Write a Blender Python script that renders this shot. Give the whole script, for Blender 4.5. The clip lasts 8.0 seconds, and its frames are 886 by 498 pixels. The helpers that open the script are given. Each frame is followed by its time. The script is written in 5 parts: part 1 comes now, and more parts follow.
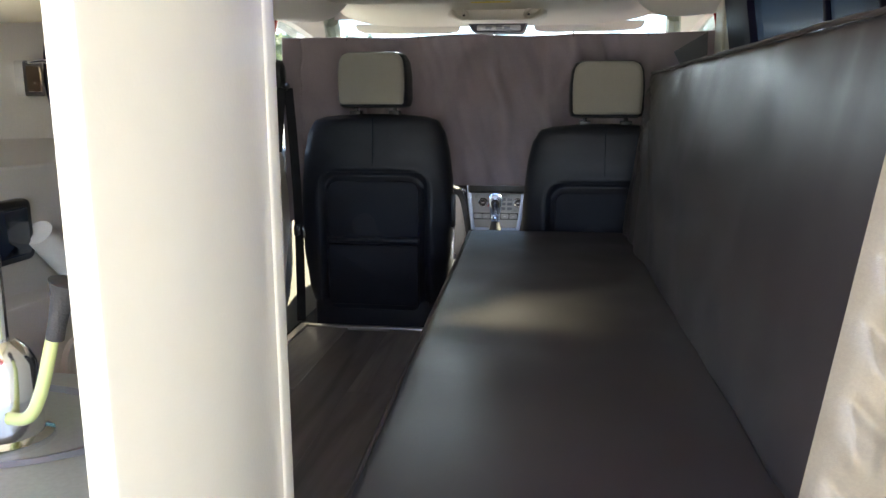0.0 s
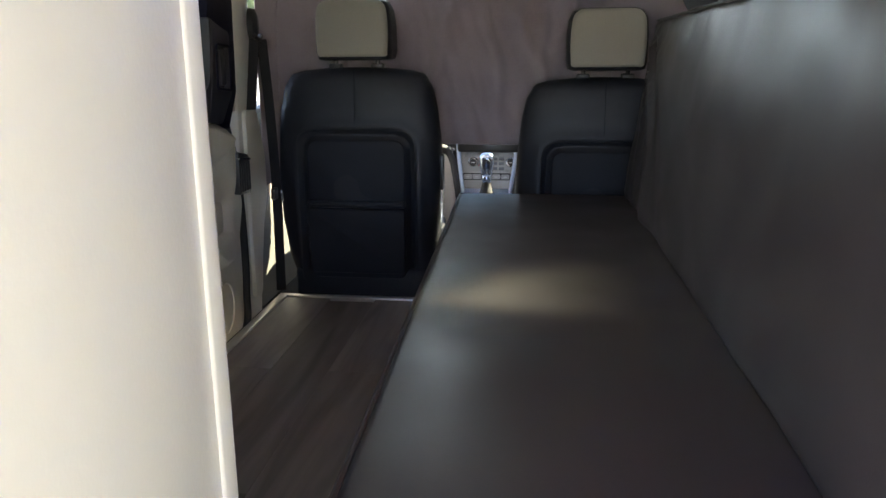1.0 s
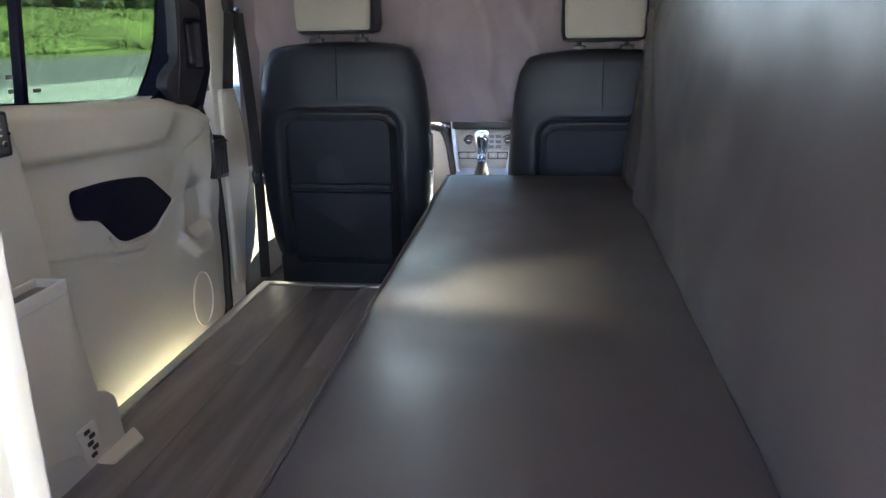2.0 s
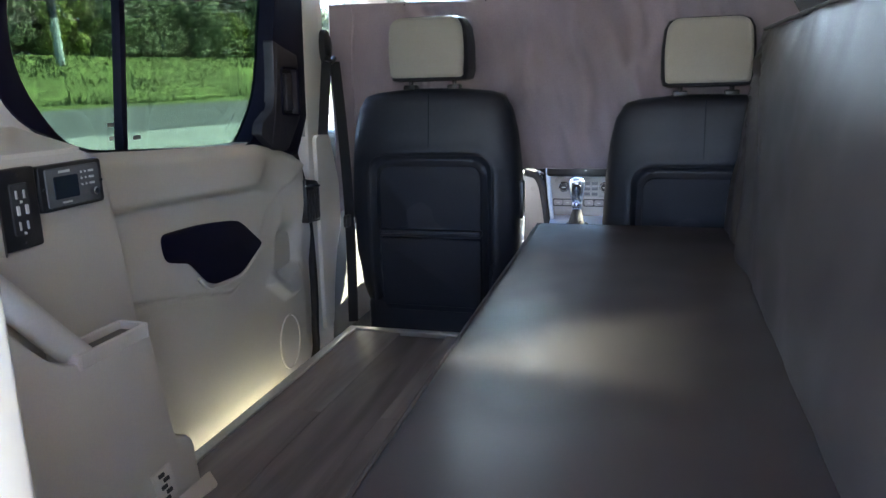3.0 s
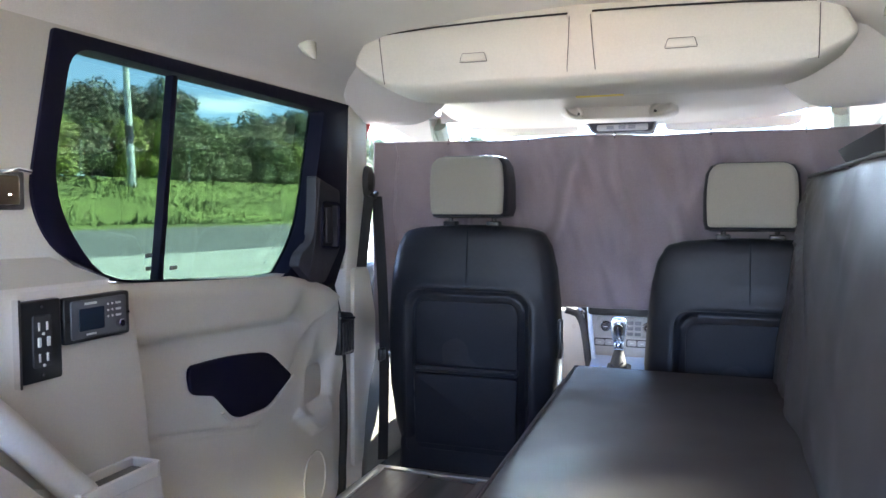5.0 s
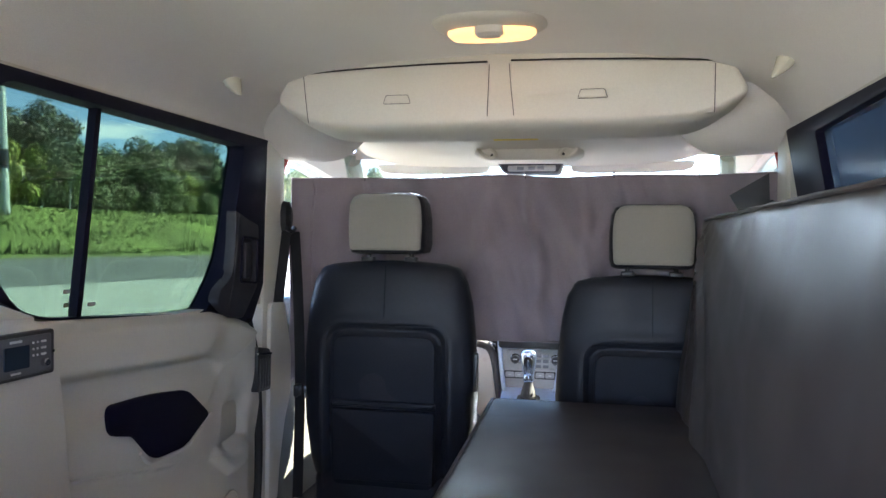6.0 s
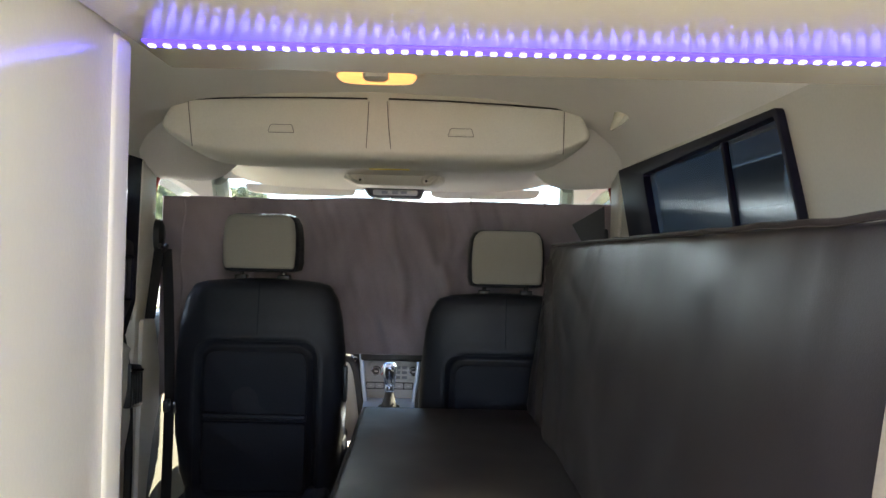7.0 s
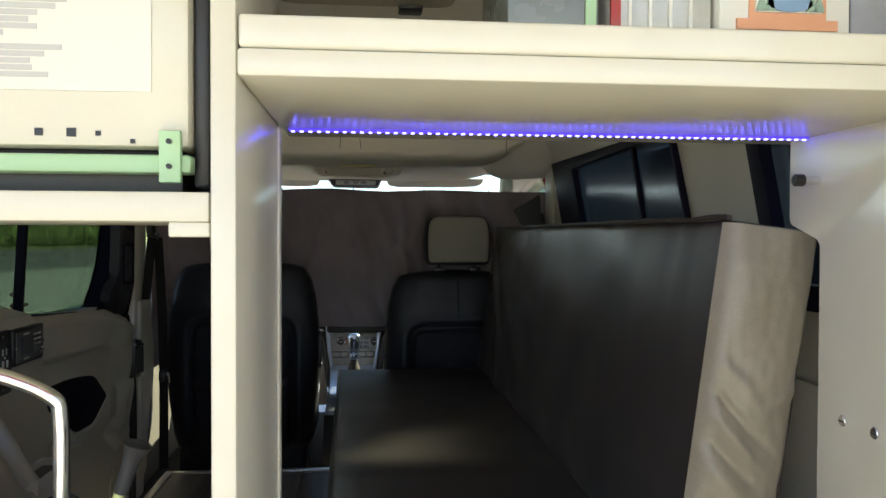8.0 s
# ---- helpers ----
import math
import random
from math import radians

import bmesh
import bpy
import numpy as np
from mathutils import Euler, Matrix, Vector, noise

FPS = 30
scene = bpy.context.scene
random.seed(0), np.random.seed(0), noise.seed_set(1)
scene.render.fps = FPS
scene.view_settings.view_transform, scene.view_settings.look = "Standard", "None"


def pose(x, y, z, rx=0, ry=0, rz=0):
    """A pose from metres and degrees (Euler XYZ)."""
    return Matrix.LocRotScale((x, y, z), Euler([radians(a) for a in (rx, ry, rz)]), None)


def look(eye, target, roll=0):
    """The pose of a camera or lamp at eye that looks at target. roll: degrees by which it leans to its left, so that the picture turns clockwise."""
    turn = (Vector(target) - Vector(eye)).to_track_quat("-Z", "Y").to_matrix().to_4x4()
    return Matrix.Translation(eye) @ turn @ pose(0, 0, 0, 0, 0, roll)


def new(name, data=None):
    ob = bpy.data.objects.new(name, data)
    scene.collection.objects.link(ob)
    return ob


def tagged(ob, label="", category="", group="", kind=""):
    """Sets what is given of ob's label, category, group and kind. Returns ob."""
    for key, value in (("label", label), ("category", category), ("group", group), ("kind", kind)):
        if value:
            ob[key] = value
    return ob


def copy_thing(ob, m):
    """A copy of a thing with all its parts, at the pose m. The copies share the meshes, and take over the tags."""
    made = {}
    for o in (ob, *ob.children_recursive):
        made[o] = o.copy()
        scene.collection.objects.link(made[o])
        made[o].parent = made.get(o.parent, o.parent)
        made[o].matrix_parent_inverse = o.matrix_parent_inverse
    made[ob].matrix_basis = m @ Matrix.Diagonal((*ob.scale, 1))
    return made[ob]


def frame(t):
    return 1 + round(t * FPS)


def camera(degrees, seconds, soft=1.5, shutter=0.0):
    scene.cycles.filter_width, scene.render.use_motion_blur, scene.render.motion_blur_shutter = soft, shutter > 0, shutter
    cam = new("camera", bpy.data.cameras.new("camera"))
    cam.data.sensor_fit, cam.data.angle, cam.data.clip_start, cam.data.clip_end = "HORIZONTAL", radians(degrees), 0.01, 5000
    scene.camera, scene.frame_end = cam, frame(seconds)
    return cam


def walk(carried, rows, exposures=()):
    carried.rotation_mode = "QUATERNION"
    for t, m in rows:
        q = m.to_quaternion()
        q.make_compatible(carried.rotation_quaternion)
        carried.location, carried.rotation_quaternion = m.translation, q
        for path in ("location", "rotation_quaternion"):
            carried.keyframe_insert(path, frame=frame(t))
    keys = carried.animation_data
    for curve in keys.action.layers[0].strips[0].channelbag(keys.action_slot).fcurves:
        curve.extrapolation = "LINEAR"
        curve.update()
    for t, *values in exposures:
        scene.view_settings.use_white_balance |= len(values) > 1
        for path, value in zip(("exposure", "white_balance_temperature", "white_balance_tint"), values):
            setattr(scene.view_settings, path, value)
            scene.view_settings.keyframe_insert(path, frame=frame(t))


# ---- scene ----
cam = camera(61.0, 8.0)
PATH = [
    (0, (0.208, 0.537, 0.769), (-0.057, 2.482, 0.387), -0.1),
    (0.5, (0.206, 0.606, 0.773), (-0.045, 2.532, 0.294), -0.1),
    (1, (0.187, 0.708, 0.762), (-0.046, 2.631, 0.267), -0.3),
    (2.3, (0.271, 0.87, 0.758), (-0.038, 2.763, 0.19), -1.3),
    (2.5, (0.271, 0.881, 0.753), (-0.073, 2.769, 0.188), -1.3),
    (3, (0.287, 0.911, 0.762), (-0.257, 2.784, 0.318), -1.6),
    (3.5, (0.308, 0.945, 0.774), (-0.337, 2.814, 0.472), -1.1),
    (4, (0.314, 0.965, 0.775), (-0.363, 2.83, 0.525), -0.9),
    (5.3, (0.305, 0.951, 0.787), (-0.362, 2.835, 0.719), 0.2),
    (5.5, (0.291, 0.941, 0.788), (-0.317, 2.846, 0.741), 0.3),
    (6, (0.259, 0.896, 0.796), (-0.152, 2.853, 0.773), 0.5),
    (6.5, (0.195, 0.82, 0.802), (0.039, 2.814, 0.799), 0.9),
    (7, (0.171, 0.703, 0.818), (0.192, 2.702, 0.836), 1.3),
    (7.5, (0.132, 0.493, 0.826), (0.217, 2.491, 0.831), 0.9),
    (8, (0.066, 0.318, 0.835), (0.264, 2.308, 0.796), 0.2),
]

EXPOSURES = [
    (0.0, 3.6, 8100, 17), (1.0, 3.64, 8200, 18), (2.5, 4.83, 7100, 18), (3.0, 4.25, 6950, 18), (3.5, 4.35, 6800, 18), (4.2, 4.63, 6600, 19), (5.5, 4.72, 6900, 22),
    (6.0, 4.2, 7100, 20), (6.5, 3.6, 7700, 21), (7.0, 3.42, 8300, 17), (7.5, 2.7, 8800, 15), (8.0, 2.24, 8600, 12),
]
walk(cam, [(t, look(eye, target, roll)) for t, eye, target, roll in PATH], EXPOSURES)

# ---- daylight ----
SUN_TURN, SUN_HEIGHT = 57.0, 40.0  # degrees east of straight ahead, and above the horizon
world = bpy.data.worlds.new("world")
scene.world = world
world.use_nodes = True
wn, wl = world.node_tree.nodes, world.node_tree.links
sky = wn.new("ShaderNodeTexSky")
sky.sky_type, sky.sun_disc = "NISHITA", False
sky.altitude, sky.dust_density, sky.ozone_density = 4500.0, 0.05, 3.0
sky.sun_elevation, sky.sun_rotation = radians(SUN_HEIGHT), radians(SUN_TURN)
# fair-weather clouds over the whole sky
wco, wmap, wnoise, wramp, wmix = wn.new("ShaderNodeTexCoord"), wn.new("ShaderNodeMapping"), wn.new("ShaderNodeTexNoise"), wn.new("ShaderNodeMapRange"), wn.new("ShaderNodeMix")
wmap.inputs["Scale"].default_value = (2.2, 2.2, 11.0)
wnoise.inputs["Scale"].default_value, wnoise.inputs["Detail"].default_value = 1.6, 6
wramp.inputs["From Min"].default_value, wramp.inputs["From Max"].default_value = 0.60, 0.74
wramp.inputs["To Max"].default_value = 0.65
wmix.data_type = "RGBA"
wmix.inputs["B"].default_value = (9.0, 9.0, 8.8, 1)
wl.new(wco.outputs["Generated"], wmap.inputs["Vector"])
wl.new(wmap.outputs[0], wnoise.inputs["Vector"])
wl.new(wnoise.outputs["Fac"], wramp.inputs["Value"])
wl.new(wramp.outputs[0], wmix.inputs["Factor"])
wl.new(sky.outputs[0], wmix.inputs["A"])
wl.new(wmix.outputs["Result"], wn["Background"].inputs[0])
wn["Background"].inputs[1].default_value = 0.15
sun = new("sun", bpy.data.lights.new("sun", "SUN"))
sun.data.energy, sun.data.angle, sun.data.color = 5.0, radians(0.5), (1.0, 0.95, 0.86)
sun_a, sun_e = radians(SUN_TURN), radians(SUN_HEIGHT)
sun.matrix_world = look((6 * math.sin(sun_a) * math.cos(sun_e), 6 * math.cos(sun_a) * math.cos(sun_e), 6 * math.sin(sun_e)), (0, 0, 0))

# daylight off the sunny ground and sky behind the open tailgate
rear_sky = new("tailgate_ground_light", bpy.data.lights.new("tailgate_ground_light", "AREA"))
rear_sky.data.shape, rear_sky.data.size, rear_sky.data.size_y = "RECTANGLE", 1.7, 0.9
rear_sky.data.energy, rear_sky.data.color = 1.9, (1.0, 0.91, 0.47)
rear_sky.matrix_world = look((0, -0.20, -0.25), (0, 1.1, 0.95))

# sky and sunny ground seen through the side window
window_sky = new("window_sky_light", bpy.data.lights.new("window_sky_light", "AREA"))
window_sky.data.shape, window_sky.data.size, window_sky.data.size_y = "RECTANGLE", 0.70, 0.36
window_sky.data.energy, window_sky.data.spread, window_sky.data.color = 0.03, radians(115), (0.88, 0.96, 1.0)
window_sky.matrix_world = look((-0.752, 2.40, 0.86), (0.5, 2.40, 0.86))

# sky through the gap between the curtain's top and the sun visors
gap_sky = new("windscreen_gap_light", bpy.data.lights.new("windscreen_gap_light", "AREA"))
gap_sky.data.shape, gap_sky.data.size, gap_sky.data.size_y = "RECTANGLE", 1.0, 0.022
gap_sky.data.energy, gap_sky.data.spread, gap_sky.data.color = 0.105, radians(54), (0.54, 0.80, 1.0)
gap_sky.matrix_world = look((0.0, 3.585, 1.034), (0.45, 2.585, 0.58))

# small spot added by the window, behind a slot, for the bed's light patch
SPOT_AT = Vector((-0.7435, 1.84, 0.8135))
bed_spot = new("wall_lamp_beam", bpy.data.lights.new("wall_lamp_beam", "SPOT"))
bed_spot.data.energy, bed_spot.data.color = 31.0, (0.80, 1.0, 0.82)
bed_spot.data.spot_size, bed_spot.data.spot_blend, bed_spot.data.shadow_soft_size = radians(33), 1.0, 0.0008
bed_spot.matrix_world = look(SPOT_AT, (0.46, 2.07, 0.36))


# ---- materials ----
def material(name, colour, rough=0.5, metal=0.0, grain=0.0, scale=60.0, bump=0.0, bump_scale=200.0, stain=0.0, stain_scale=3.0, coat=0.0, sheen=0.0, spec=0.5):
    m = bpy.data.materials.new(name)
    m.use_nodes = True
    n, l = m.node_tree.nodes, m.node_tree.links
    b = n["Principled BSDF"]
    b.inputs["Roughness"].default_value, b.inputs["Metallic"].default_value = rough, metal
    b.inputs["Coat Weight"].default_value, b.inputs["Sheen Weight"].default_value = coat, sheen
    b.inputs["Specular IOR Level"].default_value = spec
    b.inputs["Base Color"].default_value = (*colour, 1)
    co = n.new("ShaderNodeTexCoord")
    last = None
    for amount, size, detail in ((grain, scale, 4), (stain, stain_scale, 6)):
        if amount:
            t = n.new("ShaderNodeTexNoise")
            t.inputs["Scale"].default_value, t.inputs["Detail"].default_value = size, detail
            l.new(co.outputs["Object"], t.inputs["Vector"])
            r = n.new("ShaderNodeMapRange")
            r.inputs["From Min"].default_value, r.inputs["From Max"].default_value = 0.3, 0.7
            r.inputs["To Min"].default_value, r.inputs["To Max"].default_value = 1 - amount, 1 + amount
            l.new(t.outputs["Fac"], r.inputs["Value"])
            mix = n.new("ShaderNodeMix")
            mix.data_type, mix.blend_type = "RGBA", "MULTIPLY"
            mix.inputs["Factor"].default_value = 1.0
            if last is None:
                mix.inputs["A"].default_value = (*colour, 1)
            else:
                l.new(last, mix.inputs["A"])
            l.new(r.outputs["Result"], mix.inputs["B"])
            last = mix.outputs["Result"]
            if size == stain_scale:
                rr = n.new("ShaderNodeMapRange")
                rr.inputs["From Min"].default_value, rr.inputs["From Max"].default_value = 0.3, 0.7
                rr.inputs["To Min"].default_value, rr.inputs["To Max"].default_value = max(0, rough - 0.06), min(1, rough + 0.06)
                l.new(t.outputs["Fac"], rr.inputs["Value"])
                l.new(rr.outputs["Result"], b.inputs["Roughness"])
    if last is not None:
        l.new(last, b.inputs["Base Color"])
    if bump:
        t = n.new("ShaderNodeTexNoise")
        t.inputs["Scale"].default_value, t.inputs["Detail"].default_value = bump_scale, 3
        l.new(co.outputs["Object"], t.inputs["Vector"])
        bp = n.new("ShaderNodeBump")
        bp.inputs["Strength"].default_value, bp.inputs["Distance"].default_value = bump, 0.002
        l.new(t.outputs["Fac"], bp.inputs["Height"])
        l.new(bp.outputs["Normal"], b.inputs["Normal"])
    return m


def glowing(name, colour, strength):
    m = bpy.data.materials.new(name)
    m.use_nodes = True
    b = m.node_tree.nodes["Principled BSDF"]
    b.inputs["Base Color"].default_value = (*colour, 1)
    b.inputs["Emission Color"].default_value, b.inputs["Emission Strength"].default_value = (*colour, 1), strength
    return m


def pane_glass(name, tint, gloss=0.05, rough=0.02):
    m = bpy.data.materials.new(name)
    m.use_nodes = True
    n, l = m.node_tree.nodes, m.node_tree.links
    clear, shine, mix, fr = n.new("ShaderNodeBsdfTransparent"), n.new("ShaderNodeBsdfGlossy"), n.new("ShaderNodeMixShader"), n.new("ShaderNodeMapRange")
    facing_weight = n.new("ShaderNodeLayerWeight")
    facing_weight.inputs["Blend"].default_value = 0.25
    fr.inputs["To Min"].default_value, fr.inputs["To Max"].default_value = 0.02, gloss * 6
    l.new(facing_weight.outputs["Facing"], fr.inputs["Value"])
    clear.inputs[0].default_value = (*tint, 1)
    shine.inputs["Roughness"].default_value = rough
    l.new(fr.outputs[0], mix.inputs[0])
    l.new(clear.outputs[0], mix.inputs[1])
    l.new(shine.outputs[0], mix.inputs[2])
    l.new(mix.outputs[0], n["Material Output"].inputs[0])
    return m


TRIM = material("beige_trim_plastic", (0.64, 0.60, 0.53), 0.55, grain=0.03, scale=250, bump=0.25, bump_scale=900, stain=0.04, stain_scale=4)
TRIM_PALE = material("pale_trim_plastic", (0.68, 0.65, 0.58), 0.5, grain=0.03, scale=200, bump=0.2, bump_scale=900, stain=0.03)
LINER = material("headliner_fabric", (0.84, 0.81, 0.77), 0.9, grain=0.05, scale=400, bump=0.35, bump_scale=1200, stain=0.04, stain_scale=2.5, sheen=0.2)
BLACK_TRIM = material("black_door_trim", (0.006, 0.0055, 0.019), 0.6, spec=0.18, grain=0.1, scale=120, bump=0.2, bump_scale=800)
RUBBER = material("black_rubber", (0.012, 0.012, 0.013), 0.7, grain=0.1, bump=0.2)
SEAT = material("black_seat_leather", (0.0112, 0.0128, 0.0190), 0.47, spec=0.36, grain=0.12, scale=90, bump=0.35, bump_scale=420, stain=0.15, stain_scale=9)
SEAT_PANEL = material("black_seat_panel", (0.0150, 0.0170, 0.0235), 0.62, spec=0.22, grain=0.1, scale=150, bump=0.35, bump_scale=600, stain=0.12, stain_scale=7)
HEAD_CLOTH = material("grey_headrest_cloth", (0.29, 0.275, 0.24), 0.85, grain=0.08, scale=500, bump=0.4, bump_scale=1100, stain=0.05, sheen=0.2)
VINYL = material("dark_taupe_vinyl", (0.042, 0.0345, 0.0352), 0.38, spec=0.27, grain=0.06, scale=300, bump=0.12, bump_scale=700, stain=0.14, stain_scale=5)
CURTAIN = material("mauve_grey_curtain", (0.29, 0.238, 0.266), 0.85, grain=0.08, scale=300, bump=0.3, bump_scale=800, stain=0.12, stain_scale=6, sheen=0.3)
WHITE = material("white_laminate", (0.69, 0.665, 0.565), 0.20, grain=0.02, scale=14, bump=0.06, bump_scale=300)
ALU = material("aluminium_trim", (0.70, 0.70, 0.70), 0.34, metal=0.85, grain=0.06, scale=150, stain=0.08, stain_scale=12)
CHROME = material("chrome", (0.82, 0.82, 0.82), 0.12, metal=1.0, stain=0.05)
BLACK = material("black_plastic", (0.014, 0.014, 0.015), 0.35, grain=0.08, bump=0.15, bump_scale=600)
CARPET = material("black_carpet", (0.015, 0.015, 0.016), 0.95, grain=0.3, scale=500, bump=0.8, bump_scale=900)
STEEL = material("silver_dash_plastic", (0.16, 0.17, 0.185), 0.4, metal=0.3, grain=0.03, stain=0.04)
DASH = material("dark_dash_plastic", (0.03, 0.03, 0.033), 0.6, grain=0.1, bump=0.4, bump_scale=500)
GREY_TOP = material("grey_green_worktop", (0.30, 0.33, 0.30), 0.35, grain=0.06, scale=200, stain=0.05)
RED = material("red_car_paint", (0.42, 0.02, 0.015), 0.3, coat=0.8, stain=0.04)
BELT = material("black_seat_belt_webbing", (0.008, 0.008, 0.010), 0.85, grain=0.15, scale=700, bump=0.5, bump_scale=1500)
# the tint holds back the bright outdoors; the pane itself is clear
GLASS = pane_glass("dimming_window_glass", (0.185, 0.245, 0.212), 0.02)
GLASS_DARK = pane_glass("tinted_window_glass", (0.20, 0.245, 0.27), 0.012, 0.16)
GLASS_FRONT = pane_glass("windscreen_glass", (0.80, 0.86, 0.84))
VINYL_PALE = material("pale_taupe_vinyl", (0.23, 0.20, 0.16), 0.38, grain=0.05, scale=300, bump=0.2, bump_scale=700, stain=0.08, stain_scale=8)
LED = glowing("violet_diode", (0.07, 0.09, 1.0), 4.2)
TAPE = glowing("violet_silicone", (0.045, 0.030, 0.62), 0.42)
DOME = glowing("warm_lamp_lens", (1.0, 0.44, 0.16), 0.17)
GREEN = material("pale_green_paint", (0.42, 0.66, 0.40), 0.45, stain=0.05)
AMBER = material("warm_chrome", (0.62, 0.46, 0.31), 0.18, metal=0.9, stain=0.06)
SCREEN = material("dark_display", (0.02, 0.03, 0.045), 0.12, stain=0.1)
PALE_PRINT = material("pale_print", (0.55, 0.55, 0.53), 0.5)
GREYP = material("grey_clear_lens", (0.34, 0.34, 0.33), 0.3, stain=0.08, stain_scale=15)
KNOB = material("satin_chrome", (0.52, 0.64, 0.84), 0.22, metal=1.0, stain=0.08)
YELLOW = material("yellow_label", (0.75, 0.58, 0.08), 0.5, stain=0.05)
DOOR_GREY = material("grey_door_plastic", (0.15, 0.145, 0.13), 0.6, grain=0.04, scale=200, bump=0.25, bump_scale=900)
PANEL_GREY = material("grey_panel_plastic", (0.085, 0.088, 0.095), 0.45, grain=0.05, bump=0.15)
STACK = material("silver_panel", (0.36, 0.355, 0.34), 0.4, metal=0.25, grain=0.04, stain=0.06)
DULL = material("dull_dark_pane", (0.012, 0.014, 0.02), 0.7, spec=0.1, stain=0.1)
LATCH = material("dark_grey_latch_plastic", (0.028, 0.027, 0.036), 0.5, grain=0.08, bump=0.2, bump_scale=800)
# silver metal, with the sky's blue reflection put into its colour
SILVER = material("brushed_silver_plate", (0.56, 0.67, 0.84), 0.36, metal=0.9, grain=0.05, stain=0.06)
PAPER = material("white_paper", (0.78, 0.77, 0.70), 0.6, stain=0.03)
GREEN_TUBE = material("pale_green_tube", (0.55, 0.62, 0.25), 0.35, coat=0.3, stain=0.04)

# the curtain lets some daylight through
n, l = CURTAIN.node_tree.nodes, CURTAIN.node_tree.links
thin, both = n.new("ShaderNodeBsdfTranslucent"), n.new("ShaderNodeMixShader")
thin.inputs["Color"].default_value = (0.26, 0.228, 0.235, 1)
both.inputs[0].default_value = 0.10
l.new(n["Principled BSDF"].outputs[0], both.inputs[1])
l.new(thin.outputs[0], both.inputs[2])
l.new(both.outputs[0], n["Material Output"].inputs[0])
# emission added to light the foot of the sliding door
DOOR_GLOW = glowing("door_glow_strip", (0.95, 1.0, 0.70), 0.62)


# ---- building helpers ----
def finish(name, bm, mat, smooth=35):
    bmesh.ops.recalc_face_normals(bm, faces=bm.faces)
    me = bpy.data.meshes.new(name)
    bm.to_mesh(me)
    bm.free()
    me.materials.append(mat)
    if smooth:
        for p in me.polygons:
            p.use_smooth = True
        me.set_sharp_from_angle(angle=radians(smooth))
    return new(name, me)


def part(name, bm, mat, parent=None, label="", smooth=35):
    ob = finish(name, bm, mat, smooth)
    ob.parent = parent
    if label:
        tagged(ob, label)
    return ob


def thing(name, at, label, category, group=""):
    ob = new(name)
    ob.location = at
    ob.empty_display_size = 0.05
    tagged(ob, label, category, group)
    bpy.context.view_layer.update()
    return ob


def under(ob, parent):
    """Parent without moving."""
    ob.parent = parent
    ob.matrix_parent_inverse = Matrix.Translation(parent.location).inverted() if parent.type == "EMPTY" else Matrix()
    return ob


def put(name, bm, mat, parent, label="", smooth=35):
    """A part whose mesh is drawn in world places, under a thing or under a part of it."""
    ob = finish(name, bm, mat, smooth)
    under(ob, parent)
    if label:
        tagged(ob, label)
    return ob


def structure(name, bm, mat, label, category, smooth=35):
    return tagged(finish(name, bm, mat, smooth), label, category, kind="structure")


def box(x0, x1, y0, y1, z0, z1, bevel=0.0, seg=2, bm=None):
    bm = bm or bmesh.new()
    made = bmesh.ops.create_cube(bm, size=1)["verts"]
    for v in made:
        v.co = Vector((x0 + (v.co.x + 0.5) * (x1 - x0), y0 + (v.co.y + 0.5) * (y1 - y0), z0 + (v.co.z + 0.5) * (z1 - z0)))
    if bevel:
        edges = list({e for v in made for e in v.link_edges})
        bmesh.ops.bevel(bm, geom=edges, offset=bevel, segments=seg, profile=0.5, affect="EDGES")
    return bm


def turned(bm, m):
    bmesh.ops.transform(bm, matrix=m, verts=bm.verts)
    return bm


def loft(rings, ends=True, closed=True, bm=None):
    bm = bm or bmesh.new()
    vs = [[bm.verts.new(p) for p in r] for r in rings]
    k = len(rings[0])
    for a, b in zip(vs, vs[1:]):
        for i in range(k if closed else k - 1):
            j = (i + 1) % k
            bm.faces.new((a[i], a[j], b[j], b[i]))
    if ends and closed:
        bm.faces.new(vs[0][::-1])
        bm.faces.new(vs[-1])
    return bm


def tube(points, radius, n=10, flat=1.0, bm=None):
    """A round bar along points; flat squeezes it across."""
    pts = [Vector(p) for p in points]
    radii = radius if isinstance(radius, (list, tuple)) else [radius] * len(pts)
    rings, side = [], None
    for i, p in enumerate(pts):
        d = (pts[min(i + 1, len(pts) - 1)] - pts[max(i - 1, 0)]).normalized()
        if side is None:
            side = d.orthogonal().normalized()
        side = (side - d * side.dot(d)).normalized()
        up = d.cross(side)
        rings.append([p + radii[i] * (math.cos(t) * side + flat * math.sin(t) * up) for t in (2 * math.pi * k / n for k in range(n))])
    return loft(rings, bm=bm)


def smooth_path(points, steps=6):
    """A rounded line through points."""
    pts = [Vector(p) for p in points]
    out = []
    for i in range(len(pts) - 1):
        p0, p1, p2, p3 = pts[max(i - 1, 0)], pts[i], pts[i + 1], pts[min(i + 2, len(pts) - 1)]
        for s in range(steps):
            t = s / steps
            out.append(0.5 * ((2 * p1) + (p2 - p0) * t + (2 * p0 - 5 * p1 + 4 * p2 - p3) * t * t + (3 * p1 - p0 - 3 * p2 + p3) * t ** 3))
    return out + [pts[-1]]


